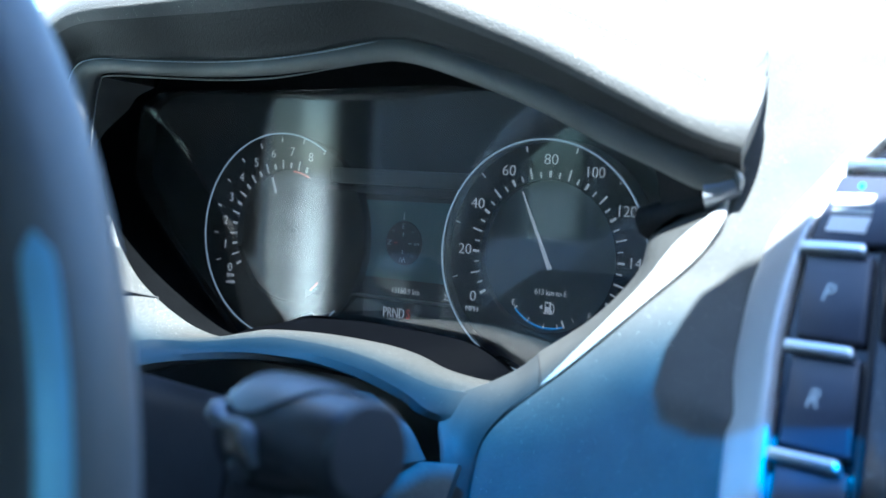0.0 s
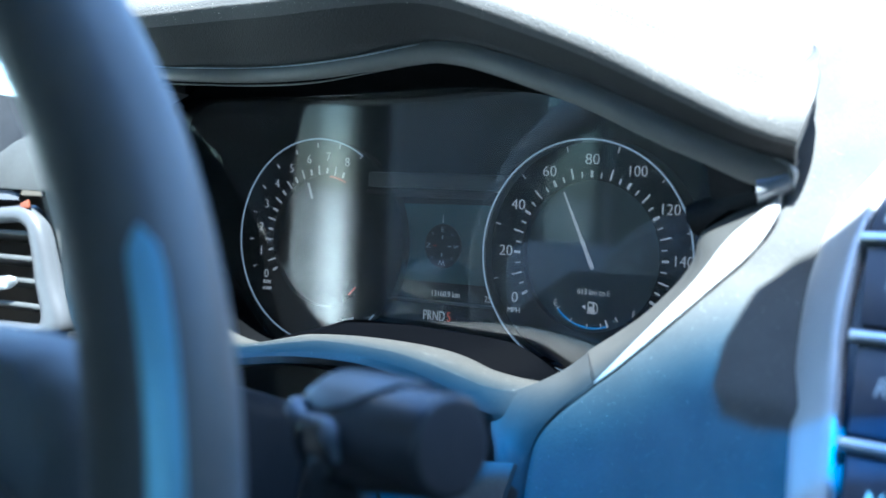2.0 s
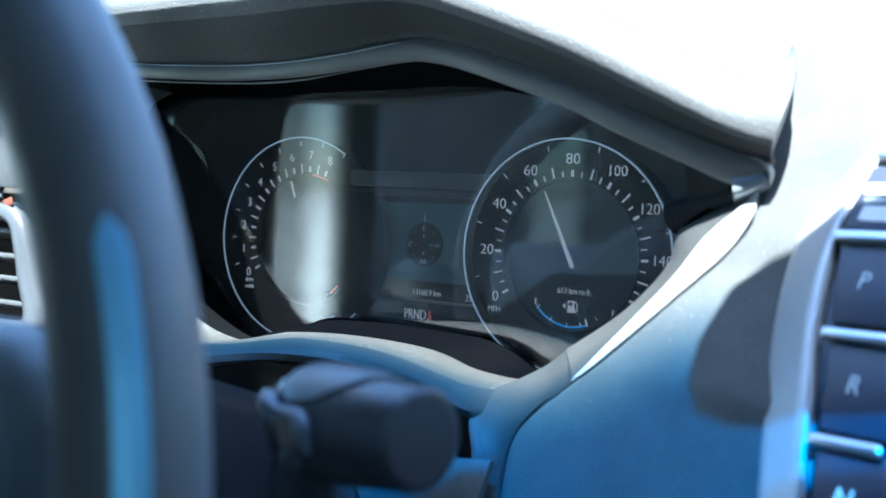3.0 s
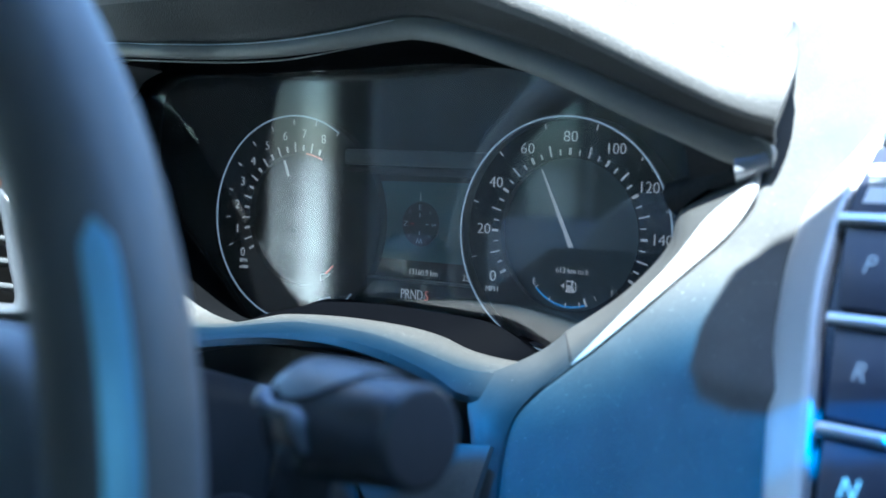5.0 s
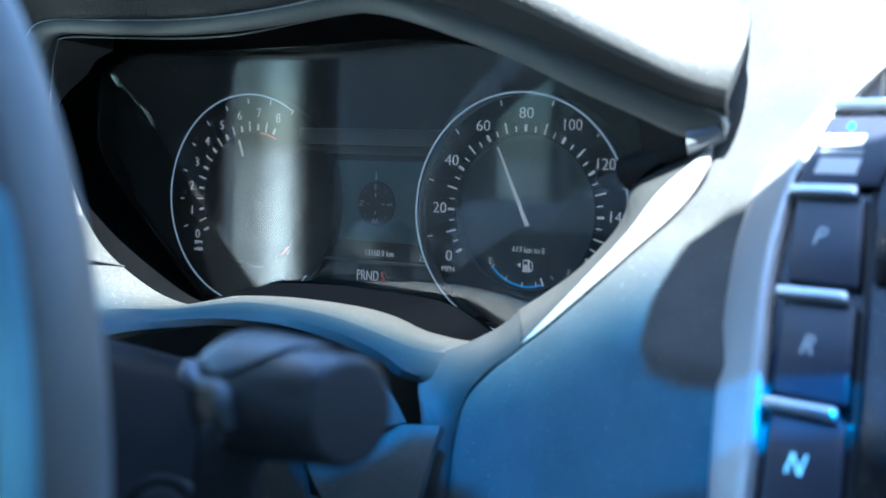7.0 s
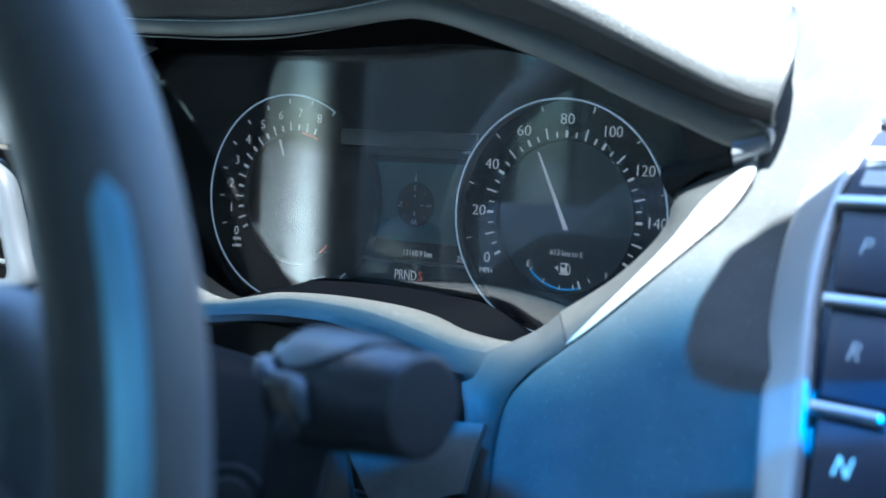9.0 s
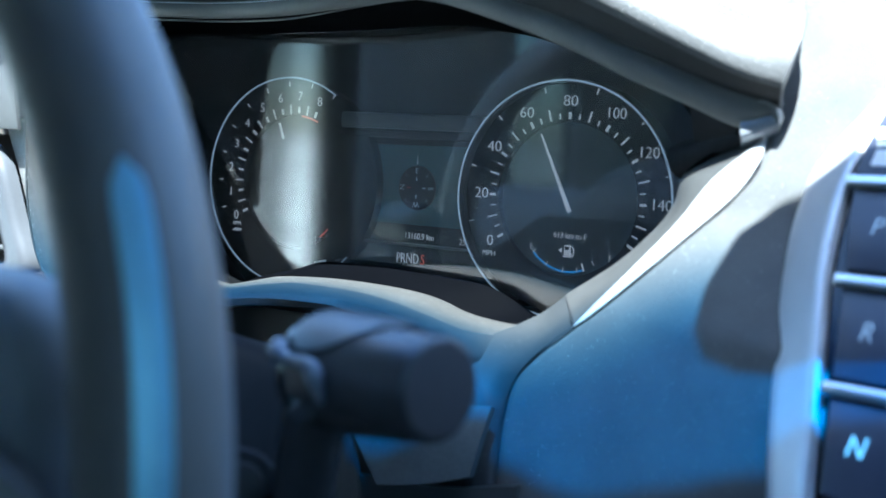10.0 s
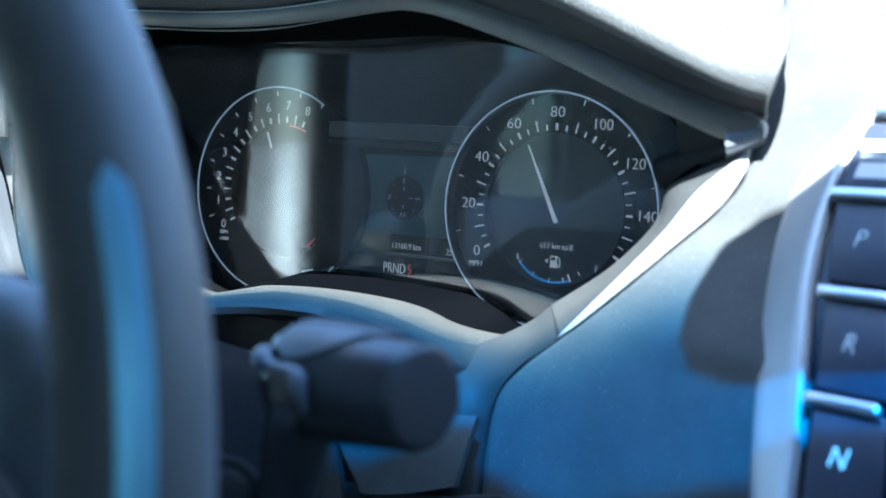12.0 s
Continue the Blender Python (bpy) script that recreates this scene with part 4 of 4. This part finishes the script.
display = part("info_display", slab([(-0.1255, 0.0075, 0.0185), (-0.045, 0.0075, 0.0195), (-0.045, 0.0075, -0.0265), (-0.1315, 0.0075, -0.0265)], 0.002), M_SCREEN, cluster, "dim teal display with a compass", False)
part("ledge_bar", box(-0.143, -0.048, -0.004, 0.010, 0.0275, 0.0365, 0.0015), M_DARK, cluster, "dark ledge over the display")
part("ledge_shadow_bar", box(-0.148, -0.048, 0.001, 0.010, 0.0225, 0.0270, 0.001), M_BLACK, cluster)
part("gear_strip", box(-0.165, -0.03, 0.004, 0.010, -0.0520, -0.0385, 0.001), M_GLOSSBLACK, cluster, "black strip with the gear letters")
part("frame_bar", box(-0.155, -0.04, 0.002, 0.010, -0.0384, -0.0372), M_DARK, cluster)
CX, CZ = -0.0945, -0.0052
part("compass_disc", lathe([(0, 0.0125), (0.0006, 0.0128)], (CX, 0.0064, CZ), (0, 1, 0), 48), M_FACE, display, "dark compass rose")
for text, a in (("E", 90), ("N", 180), ("S", 0), ("W", 270)):
    words(text, 0.0046, CX + 0.0095 * math.cos(radians(a)), CZ + 0.0095 * math.sin(radians(a)), 0.0058, display, M_DIM, name="compass_letter", turn=a - 90)
    part("compass_tick", moved(box(0.004, 0.0062, -0.0002, 0.0002, -0.0003, 0.0003), at(CX, 0.0058, CZ, a)), M_RED if a == 180 else M_DIM, display, smooth=False)
for a in (45, 135, 225, 315):
    words("+", 0.005, CX + 0.0095 * math.cos(radians(a)), CZ + 0.0095 * math.sin(radians(a)), 0.0058, display, name="compass_mark", turn=a - 90, material=M_DIMMER)
part("pointer", slab([(CX - 0.0006, 0.0058, CZ + 0.0135), (CX + 0.0006, 0.0058, CZ + 0.0135), (CX, 0.0058, CZ + 0.0185)], 0.0003), M_DIM, display, smooth=False)
words("13160.9 km", 0.0050, -0.0915, -0.0330, 0.0065, display, name="odometer", wide=0.86)
words("25", 0.0052, -0.0625, -0.0338, 0.0065, display, name="temperature", wide=0.9)
words("PRND", 0.0083, -0.0965, -0.0458, 0.0030, cluster, name="gear_letters", wide=0.72)
words("S", 0.0083, -0.0862, -0.0458, 0.0030, cluster, M_RED, name="gear_letter", wide=0.72)
part("glint", tube([(-0.1375, -0.0295, -0.0500), (-0.1300, -0.0295, -0.0480)], 0.0006, 8, 6), M_RING, cluster, "small bright corner of the bezel")
HUMP = [(-0.176, -0.0625), (-0.150, -0.0555), (-0.131, -0.0500), (-0.10, -0.0490), (-0.065, -0.0500), (-0.043, -0.0510), (-0.025, -0.0525), (-0.010, -0.0575), (0.006, -0.0670)]
HUMP_LOW = [(-0.176, -0.0650), (-0.146, -0.0575), (-0.125, -0.0560), (-0.10, -0.0550), (-0.066, -0.0556), (-0.046, -0.0580), (-0.026, -0.0630), (-0.010, -0.0662), (0.006, -0.0665)]
part("bezel_hump", skin([[(x, -0.0215, z - 0.002) for x, z in HUMP], xz(HUMP, -0.029), [(x, -0.031, z + 0.0002) for x, z in HUMP], xz(HUMP_LOW, -0.050)], 90, 14, 0.0006), M_HUMP, cluster, "black raised bezel below the dials")

# ---------------------------------------------------------------- centre stack with gear buttons
O = Vector((0.182, -0.15, -0.036))
SN = Vector((-0.249, -0.798, 0.549)).normalized()
SU = Vector((0.956, -0.294, 0.006))
SU = (SU - SN * SU.dot(SN)).normalized()
SV = SN.cross(SU)
SV = SV if SV.z > 0 else -SV


def on_stack(u, v, h=0.0):
    return tuple(O + SU * u + SV * v + SN * h)


def stack_mesh(u0, u1, v0, v1, h0, h1, lean=0.0, bevel=0.0):
    """A bevelled block on the stack; lean slides its low edge sideways."""
    bm = box(0, 1, 0, 1, 0, 1)
    for w in bm.verts:
        u, v, h = w.co
        w.co = on_stack(u0 + (u1 - u0) * u + lean * (v0 + (v1 - v0) * v), v0 + (v1 - v0) * v, h0 + (h1 - h0) * h)
    if bevel:
        bmesh.ops.bevel(bm, geom=bm.edges[:], offset=bevel, segments=3, affect="EDGES", profile=0.5)
    bmesh.ops.recalc_face_normals(bm, faces=bm.faces)
    return bm


stack = thing("center_stack", "black centre stack with a silver border and gear buttons", "center console", (0.22, -0.14, -0.3))
SL = [(0.035, -0.135), (0.007, -0.0727), (-0.0073, -0.0387), (-0.0221, 0.0034), (-0.0291, 0.0263), (-0.0353, 0.0506), (-0.0379, 0.076), (-0.0302, 0.1016), (-0.0195, 0.1191), (0.005, 0.145)]
SL = [(u - 0.006 * min(1.0, max(0.0, (0.10 - v) / 0.06)), v) for u, v in SL]
SR = [(0.048, -0.142), (0.0169, -0.0643), (0.0078, -0.0362), (-0.0061, 0.0048), (-0.0112, 0.0203), (-0.0154, 0.0388), (-0.0184, 0.0580), (-0.0188, 0.0700), (-0.0172, 0.0825), (-0.0150, 0.0926), (-0.0095, 0.1058), (0.005, 0.128)]
part("border", skin([[on_stack(u, v, -0.030) for u, v in SL], [on_stack(u + 0.0003, v, -0.0105) for u, v in SL], [on_stack(u + 0.0014, v, -0.0088) for u, v in SL], [on_stack(u - 0.0012, v, -0.0006) for u, v in SR], [on_stack(u, v, -0.001) for u, v in SR], [on_stack(u + 0.0004, v, -0.006) for u, v in SR]], 80, 26, 0.001, True), M_BORDER, stack, "satin silver border strip")
part("lit_edge", tube([on_stack(u + 0.0002, v, -0.0004) for u, v in SR[:8]], 0.0006, 60, 8), M_EDGE, stack, "thin polished edge")
face = [(0.25, -0.135), (0.25, 0.16)] + [(u + 0.0003, v) for u, v in SR[::-1]]
part("panel", slab([on_stack(u, v, -0.0035) for u, v in face], 0.004, tuple(-SN)), M_GLOSSBLACK, stack, "gloss black panel", False)
for k, (v, text) in enumerate(((0.0420, "P"), (0.0008, "R"), (-0.0398, "N"), (-0.0810, "D"))):
    button = part("gear_button", stack_mesh(0.0020, 0.0285, v - 0.0175, v + 0.0175, -0.0035, 0.0, -0.29, 0.0008), M_BUTTON, stack, "dark gear button")
    bar = part("bar", stack_mesh(-0.0006, 0.0268, v + 0.0160, v + 0.0205, -0.001, 0.0030, -0.29, 0.0012), M_CHROME, button, "bright chrome bar")
    turn = Matrix((SU, SV, SN)).transposed().to_4x4()
    mark = moved(letters(text, 0.0105, 0.85), Matrix.Rotation(radians(-90), 4, "X"))
    part("letter", moved(mark, Matrix.Translation(on_stack(0.0135 - 0.29 * v, v, 0.0004)) @ turn), M_NLIT if text == "N" else M_MARK, button, smooth=False)
start = part("start_button", stack_mesh(-0.0195, 0.0125, 0.0640, 0.0935, -0.0035, 0.0, 0.04, 0.0008), M_BUTTON, stack, "dark start button with white bars for its words")
part("bar", stack_mesh(-0.0195, 0.0150, 0.0955, 0.0995, -0.001, 0.003, 0.06, 0.0012), M_CHROME, start, "bright chrome bar")
for v, h, u in ((0.0826, 0.0046, -0.0136), (0.0775, 0.0022, -0.0122), (0.0716, 0.0068, -0.0116)):
    part("word_bar", stack_mesh(u, u + 0.0165, v - h / 2, v + h / 2, 0.0, 0.0004, 0.0), M_WHITE if h > 0.003 else M_DIM, start, "white bar in place of a word", False)
part("led", lathe([(0, 0.0012), (0.0006, 0.001)], on_stack(-0.0045, 0.0888, 0.0), SN, 16), M_LED, start, "small green light")
part("slot", stack_mesh(0.0300, 0.0315, -0.115, 0.115, -0.0034, -0.0026, -0.29), M_BLACK, stack, "dark gap beside the buttons", False)
part("screen", stack_mesh(0.0335, 0.20, 0.0275, 0.12, -0.0035, -0.0012, -0.29, 0.0006), M_GLOSSBLACK, stack, "black touch screen")
part("climate_panel", stack_mesh(0.0335, 0.20, -0.12, 0.0250, -0.0035, -0.0014, -0.29, 0.0006), M_GLOSSBLACK, stack, "black control panel")

# ---------------------------------------------------------------- air vent
vent = thing("air_vent", "slate-framed air vent with dark horizontal slats", "air vent", (-0.42, -0.06, -0.08))
V_OUT = [(-0.485, 0.006), (-0.43, 0.003), (-0.391, 0.0055), (-0.378, 0.001), (-0.3685, -0.010), (-0.355, -0.044), (-0.3435, -0.070), (-0.354, -0.078), (-0.40, -0.0815), (-0.485, -0.084)]
V_IN = [(-0.485, -0.0055), (-0.43, -0.0055), (-0.397, -0.0035), (-0.387, -0.0055), (-0.3805, -0.012), (-0.372, -0.044), (-0.3655, -0.066), (-0.372, -0.0735), (-0.40, -0.0755), (-0.485, -0.0775)]
part("frame", skin([xz(V_OUT, -0.052), xz([((a * 0.8 + c * 0.2), (b * 0.8 + d * 0.2)) for (a, b), (c, d) in zip(V_OUT, V_IN)], -0.061), xz(V_IN, -0.060), xz(V_IN, -0.045)], 80, 14, 0.0015), M_FRAME, vent, "satin slate frame")
part("duct", box(-0.486, -0.358, -0.008, -0.004, -0.09, 0.012), M_BLACK, vent, smooth=False)
for z, x1 in ((-0.016, -0.379), (-0.033, -0.3755), (-0.048, -0.372), (-0.0645, -0.368)):
    sl = box(-0.486, x1, -0.016, 0.016, -0.0016, 0.0016, 0.001)
    part("slat", moved(sl, Matrix.Translation((0, -0.040, z)) @ Matrix.Rotation(radians(-14), 4, "X")), M_DARK, vent)
part("tab", tube([(-0.44, -0.058, -0.049), (-0.415, -0.060, -0.048), (-0.396, -0.058, -0.0445)], [0.004] * 5 + [0.0045] * 9 + [0.003, 0.002], 16, 10, flat=0.6), M_SILVER, vent, "silver direction tab")
part("cover_strip", skin([[(-0.485, -0.055, 0.0235), (-0.41, -0.056, 0.0235), (-0.396, -0.056, 0.016)], [(-0.485, -0.06, 0.008), (-0.41, -0.061, 0.009), (-0.392, -0.06, 0.009)]], 20, 6, 0.002), M_GLOSSGREY, vent, "gloss slate strip above the vent")
part("amber_tip", moved(box(-0.0045, 0.0045, -0.0008, 0.0008, -0.0028, 0.0028, 0.0006, 2), Matrix.Translation((-0.3855, -0.0605, 0.0065)) @ Matrix.Rotation(radians(-18), 4, "Y")), M_AMBER, vent, "amber corner of the strip")

# ---------------------------------------------------------------- steering column, stalk, wheel
column = thing("steering_column", "dark plastic steering column cover", "steering column", (-0.09, -0.2, -0.16))
part("cover", moved(box(-0.15, -0.03, -0.16, 0.0, -0.12, 0.0, 0.011, 4), Matrix.Translation((0, -0.15, -0.0762)) @ Matrix.Rotation(radians(-17.5), 4, "X")), M_BLACK, column, "tilted black column cover")
C_OUT = [(-0.075, -0.122, -0.078), (-0.046, -0.124, -0.0695), (-0.0170, -0.125, -0.0668), (-0.006, -0.125, -0.0705), (0.0012, -0.125, -0.0742), (0.0098, -0.125, -0.0797), (0.0185, -0.125, -0.0912)]
C_IN = [(-0.075, -0.136, -0.080), (-0.048, -0.140, -0.0725), (-0.0195, -0.142, -0.0702), (-0.010, -0.141, -0.0745), (-0.004, -0.139, -0.0800), (0.0005, -0.137, -0.0870), (0.0035, -0.136, -0.0965)]
part("collar", skin([C_OUT, [tuple((np.array(p) + np.array(q)) / 2 + np.array((0.0004, -0.0006, 0.0008))) for p, q in zip(C_OUT, C_IN)], C_IN, [(x - 0.004, y - 0.002, z - 0.008) for x, y, z in C_IN]], 60, 16, 0.001), M_SHELL, column, "grey collar round the column")
part("skirt", skin([[(-0.046, -0.126, -0.097), (0.0, -0.125, -0.0945), (0.034, -0.119, -0.0925)], [(-0.030, -0.131, -0.1108), (0.002, -0.131, -0.110), (0.033, -0.126, -0.107)], [(-0.0122, -0.135, -0.1312), (0.010, -0.134, -0.127), (0.0315, -0.130, -0.1206)]], 30, 14, 0.005), M_SKIRT, column, "sloping panel beside the column")
part("skirt_edge", tube([(-0.0305, -0.1318, -0.1105), (-0.0125, -0.1358, -0.1314)], 0.0005, 8, 6), M_SHELL, column, "thin pale edge of the panel")
part("back_panel", skin([[(-0.17, -0.128, -0.090), (-0.09, -0.130, -0.092), (-0.035, -0.130, -0.096)], [(-0.17, -0.134, -0.25), (-0.09, -0.136, -0.25), (0.0, -0.136, -0.25)]], 16, 8, 0.004), M_DARK, column, "dark panel behind the column")
part("knee_panel", skin([[(-0.2, -0.126, -0.129), (-0.01, -0.128, -0.130), (0.05, -0.122, -0.122)], [(-0.2, -0.13, -0.4), (-0.01, -0.135, -0.4), (0.05, -0.13, -0.4)]], 20, 8, 0.004), M_DARK, column, "dark panel under the column")

stalk = thing("column_stalk", "thick dark plastic stalk on the steering column", "control stalk", (0.03, -0.275, -0.055))
A0, AW = Vector((0.050, -0.280, -0.0490)), Vector((0.965, -0.24, 0.06)).normalized()
part("arm", tube([(-0.02, -0.262, -0.150), (0.025, -0.268, -0.125), (0.053, -0.278, -0.095), (0.061, -0.282, -0.070), tuple(A0 + AW * 0.015)], 0.0105, 30, 14), M_STALK, stalk)
part("collar", lathe([(0.0130, 0.010), (0.0142, 0.0150), (0.0155, 0.0170), (0.0178, 0.0174), (0.0186, 0.0164), (0.0196, 0.0164), (0.0205, 0.0174), (0.0220, 0.0170)], A0, AW, 40), M_COLLAR, stalk, "glossy ridged collar")
part("grip", lathe([(0.0205, 0.0155), (0.0225, 0.0177), (0.035, 0.0176), (0.050, 0.0164), (0.0645, 0.0153), (0.0670, 0.0147), (0.0680, 0.0134)], A0, AW, 40), M_STALK, stalk, "smooth grip")
a_up = (Vector((0, 0, 1)) - AW * AW.z).normalized()
a_near = AW.cross(a_up)
a_near = a_near if a_near.y < 0 else -a_near


def on_stalk(along, turn, r):
    """A place on the stalk: turn is 0 on top and grows towards the driver."""
    return tuple(A0 + AW * along + (a_up * math.cos(radians(turn)) + a_near * math.sin(radians(turn))) * r)


pad_grid = [[on_stalk(al, max(lo, -70) + (hi - max(lo, -70)) * k / 14, r) for k in range(15)] for al, lo, hi, r in ((0.0175, -70, 40, 0.0160), (0.0188, -70, 48, 0.0184), (0.026, -70, 62, 0.0188), (0.036, -70, 58, 0.0185), (0.044, -70, 42, 0.0180), (0.050, -70, 20, 0.0174), (0.053, -70, 4, 0.0166))]
part("top_pad", grid_mesh(spread(pad_grid, 4), 0.0008), M_STALK_TOP, stalk, "top of the stalk, its light put into a paler tone")
part("end_button", lathe([(0.0670, 0.0136), (0.0683, 0.0131), (0.0686, 0.0118)], A0, AW, 40), M_TIP, stalk, "flat end button")
# added tube that draws the highlights of the collar
part("highlight_edge", tube([on_stalk(0.0175, 60, 0.0185), on_stalk(0.0192, 70, 0.0195), on_stalk(0.0240, 73, 0.0198), on_stalk(0.0300, 74, 0.0198), on_stalk(0.0350, 76, 0.0195), on_stalk(0.0368, 86, 0.0192), on_stalk(0.0382, 108, 0.0186)], list(np.interp(np.linspace(0, 1, 34), (0, 0.12, 0.3, 0.6, 0.72, 1), (0.0030, 0.0036, 0.0019, 0.0021, 0.0030, 0.0013))), 34, 10), M_COLLAR_SHINE, stalk, "pale tube in the shape of the collar's highlights")
part("slider", lathe([(0, 0.0045), (0.004, 0.0042), (0.005, 0.003)], (0.0730, -0.2990, -0.0570), (0.1, -1, 0.0), 20), M_STALK, stalk, "small round slider")
copy_thing(stalk, Matrix.Translation((2 * -0.0885 - stalk.location.x, stalk.location.y, stalk.location.z)) @ Matrix.Diagonal((-1, 1, 1, 1)))
kw = Vector((0.55, -0.8, 0.15))
knob = part("knob", lathe([(-0.03, 0.0075), (0.0, 0.0085), (0.004, 0.0078), (0.005, 0.005)], (0.0365, -0.286, -0.0895), kw, 28), M_SHELL, column, "round dark knob")
part("ring", lathe([(-0.004, 0.0112), (-0.002, 0.0120), (0.0015, 0.0117), (0.002, 0.0104)], (0.0365, -0.286, -0.0895), kw, 28), M_BLACK, knob, "black ring")

WC, WR, WT = Vector((-0.0885, -0.391, -0.0694)), 0.1914, radians(5)
w_up = Vector((0, math.sin(WT), math.cos(WT)))
w_back = Vector((0, -math.cos(WT), math.sin(WT)))


def on_wheel(angle, r, back=0.0):
    return WC + (Vector((1, 0, 0)) * math.cos(angle) + w_up * math.sin(angle)) * r + w_back * back


wheel = thing("steering_wheel", "dark leather steering wheel with a blue light streak put on its rim", "steering wheel", tuple(WC))


def rim_mesh(a0, a1, n, tube_r, deep, centre_r, back, s0=0.0, s1=2 * math.pi, around=28):
    g = []
    full = s1 - s0 > 6.2
    for s in np.linspace(s0, s1, around, endpoint=not full):
        g.append([tuple(on_wheel(a, centre_r + tube_r * math.cos(s), back + deep * math.sin(s))) for a in np.linspace(a0, a1, n, endpoint=a1 - a0 < 6.2)])
    return g


g = rim_mesh(0, 2 * math.pi, 120, 0.0172, 0.0175, WR, 0)
bm = bmesh.new()
vs = [[bm.verts.new(p) for p in row] for row in g]
for i in range(len(vs)):
    for j in range(120):
        a, b, c, d = vs[i][j], vs[i][(j + 1) % 120], vs[(i + 1) % len(vs)][(j + 1) % 120], vs[(i + 1) % len(vs)][j]
        bm.faces.new((a, b, c, d))
bmesh.ops.recalc_face_normals(bm, faces=bm.faces)
part("rim", bm, M_WHEEL, wheel, "leather-covered rim")
# thin strip that carries the rim's blue streak of light
light_streak = []
for a in np.linspace(radians(24.6), radians(-45), 50):
    open_by = math.sqrt(max(0.0, 1 - max(0.0, (a - radians(21.6)) / radians(3)) ** 2))
    light_streak.append([tuple(on_wheel(a, WR + 0.0175 * math.cos(s), 0.0178 * math.sin(s))) for s in radians(43) + np.linspace(-1, 1, 9) * radians(13) * max(open_by, 0.05)])
part("light_streak", grid_mesh(light_streak, 0.001), M_STREAK, wheel, "blue light on the rim, put in as a thin strip")
part("hub", moved(lathe([(-0.03, 0.05), (-0.02, 0.075), (0.01, 0.085), (0.022, 0.078), (0.028, 0.05)], (0, 0, 0), w_back, 40), Matrix.Translation(WC)), M_WHEEL, wheel, "round padded hub")
pad_line = [(0.050, -0.013), (0.063, -0.016), (0.071, -0.024), (0.075, -0.038), (0.073, -0.060), (0.055, -0.125)]
pad_line = xz(pad_line + [(2 * WC.x - x, z) for x, z in pad_line[::-1]], -0.402)
part("airbag_cover", slab(pad_line, 0.03, (0, 1, 0), 0.007), M_COVER_LIT, wheel, "smooth padded airbag cover")
sp = [[on_wheel(0, 0.06, 0.012) + w_up * 0.028, on_wheel(0, 0.13, 0.013) + w_up * 0.026, on_wheel(0, 0.158, 0.010) + w_up * 0.018, on_wheel(0, 0.170, 0.004) + w_up * 0.0]]
sp += [[p + w_back * 0.004 - w_up * 0.022 for p in sp[0]], [p + w_back * 0.002 - w_up * 0.06 for p in sp[0]]]
part("spoke", skin([[tuple(p) for p in l] for l in sp], 24, 14, 0.018), M_WHEEL, wheel, "spoke with a switch pad")
part("spoke", skin([[(2 * WC.x - p[0], p[1], p[2]) for p in l] for l in sp], 24, 14, 0.018), M_WHEEL, wheel)
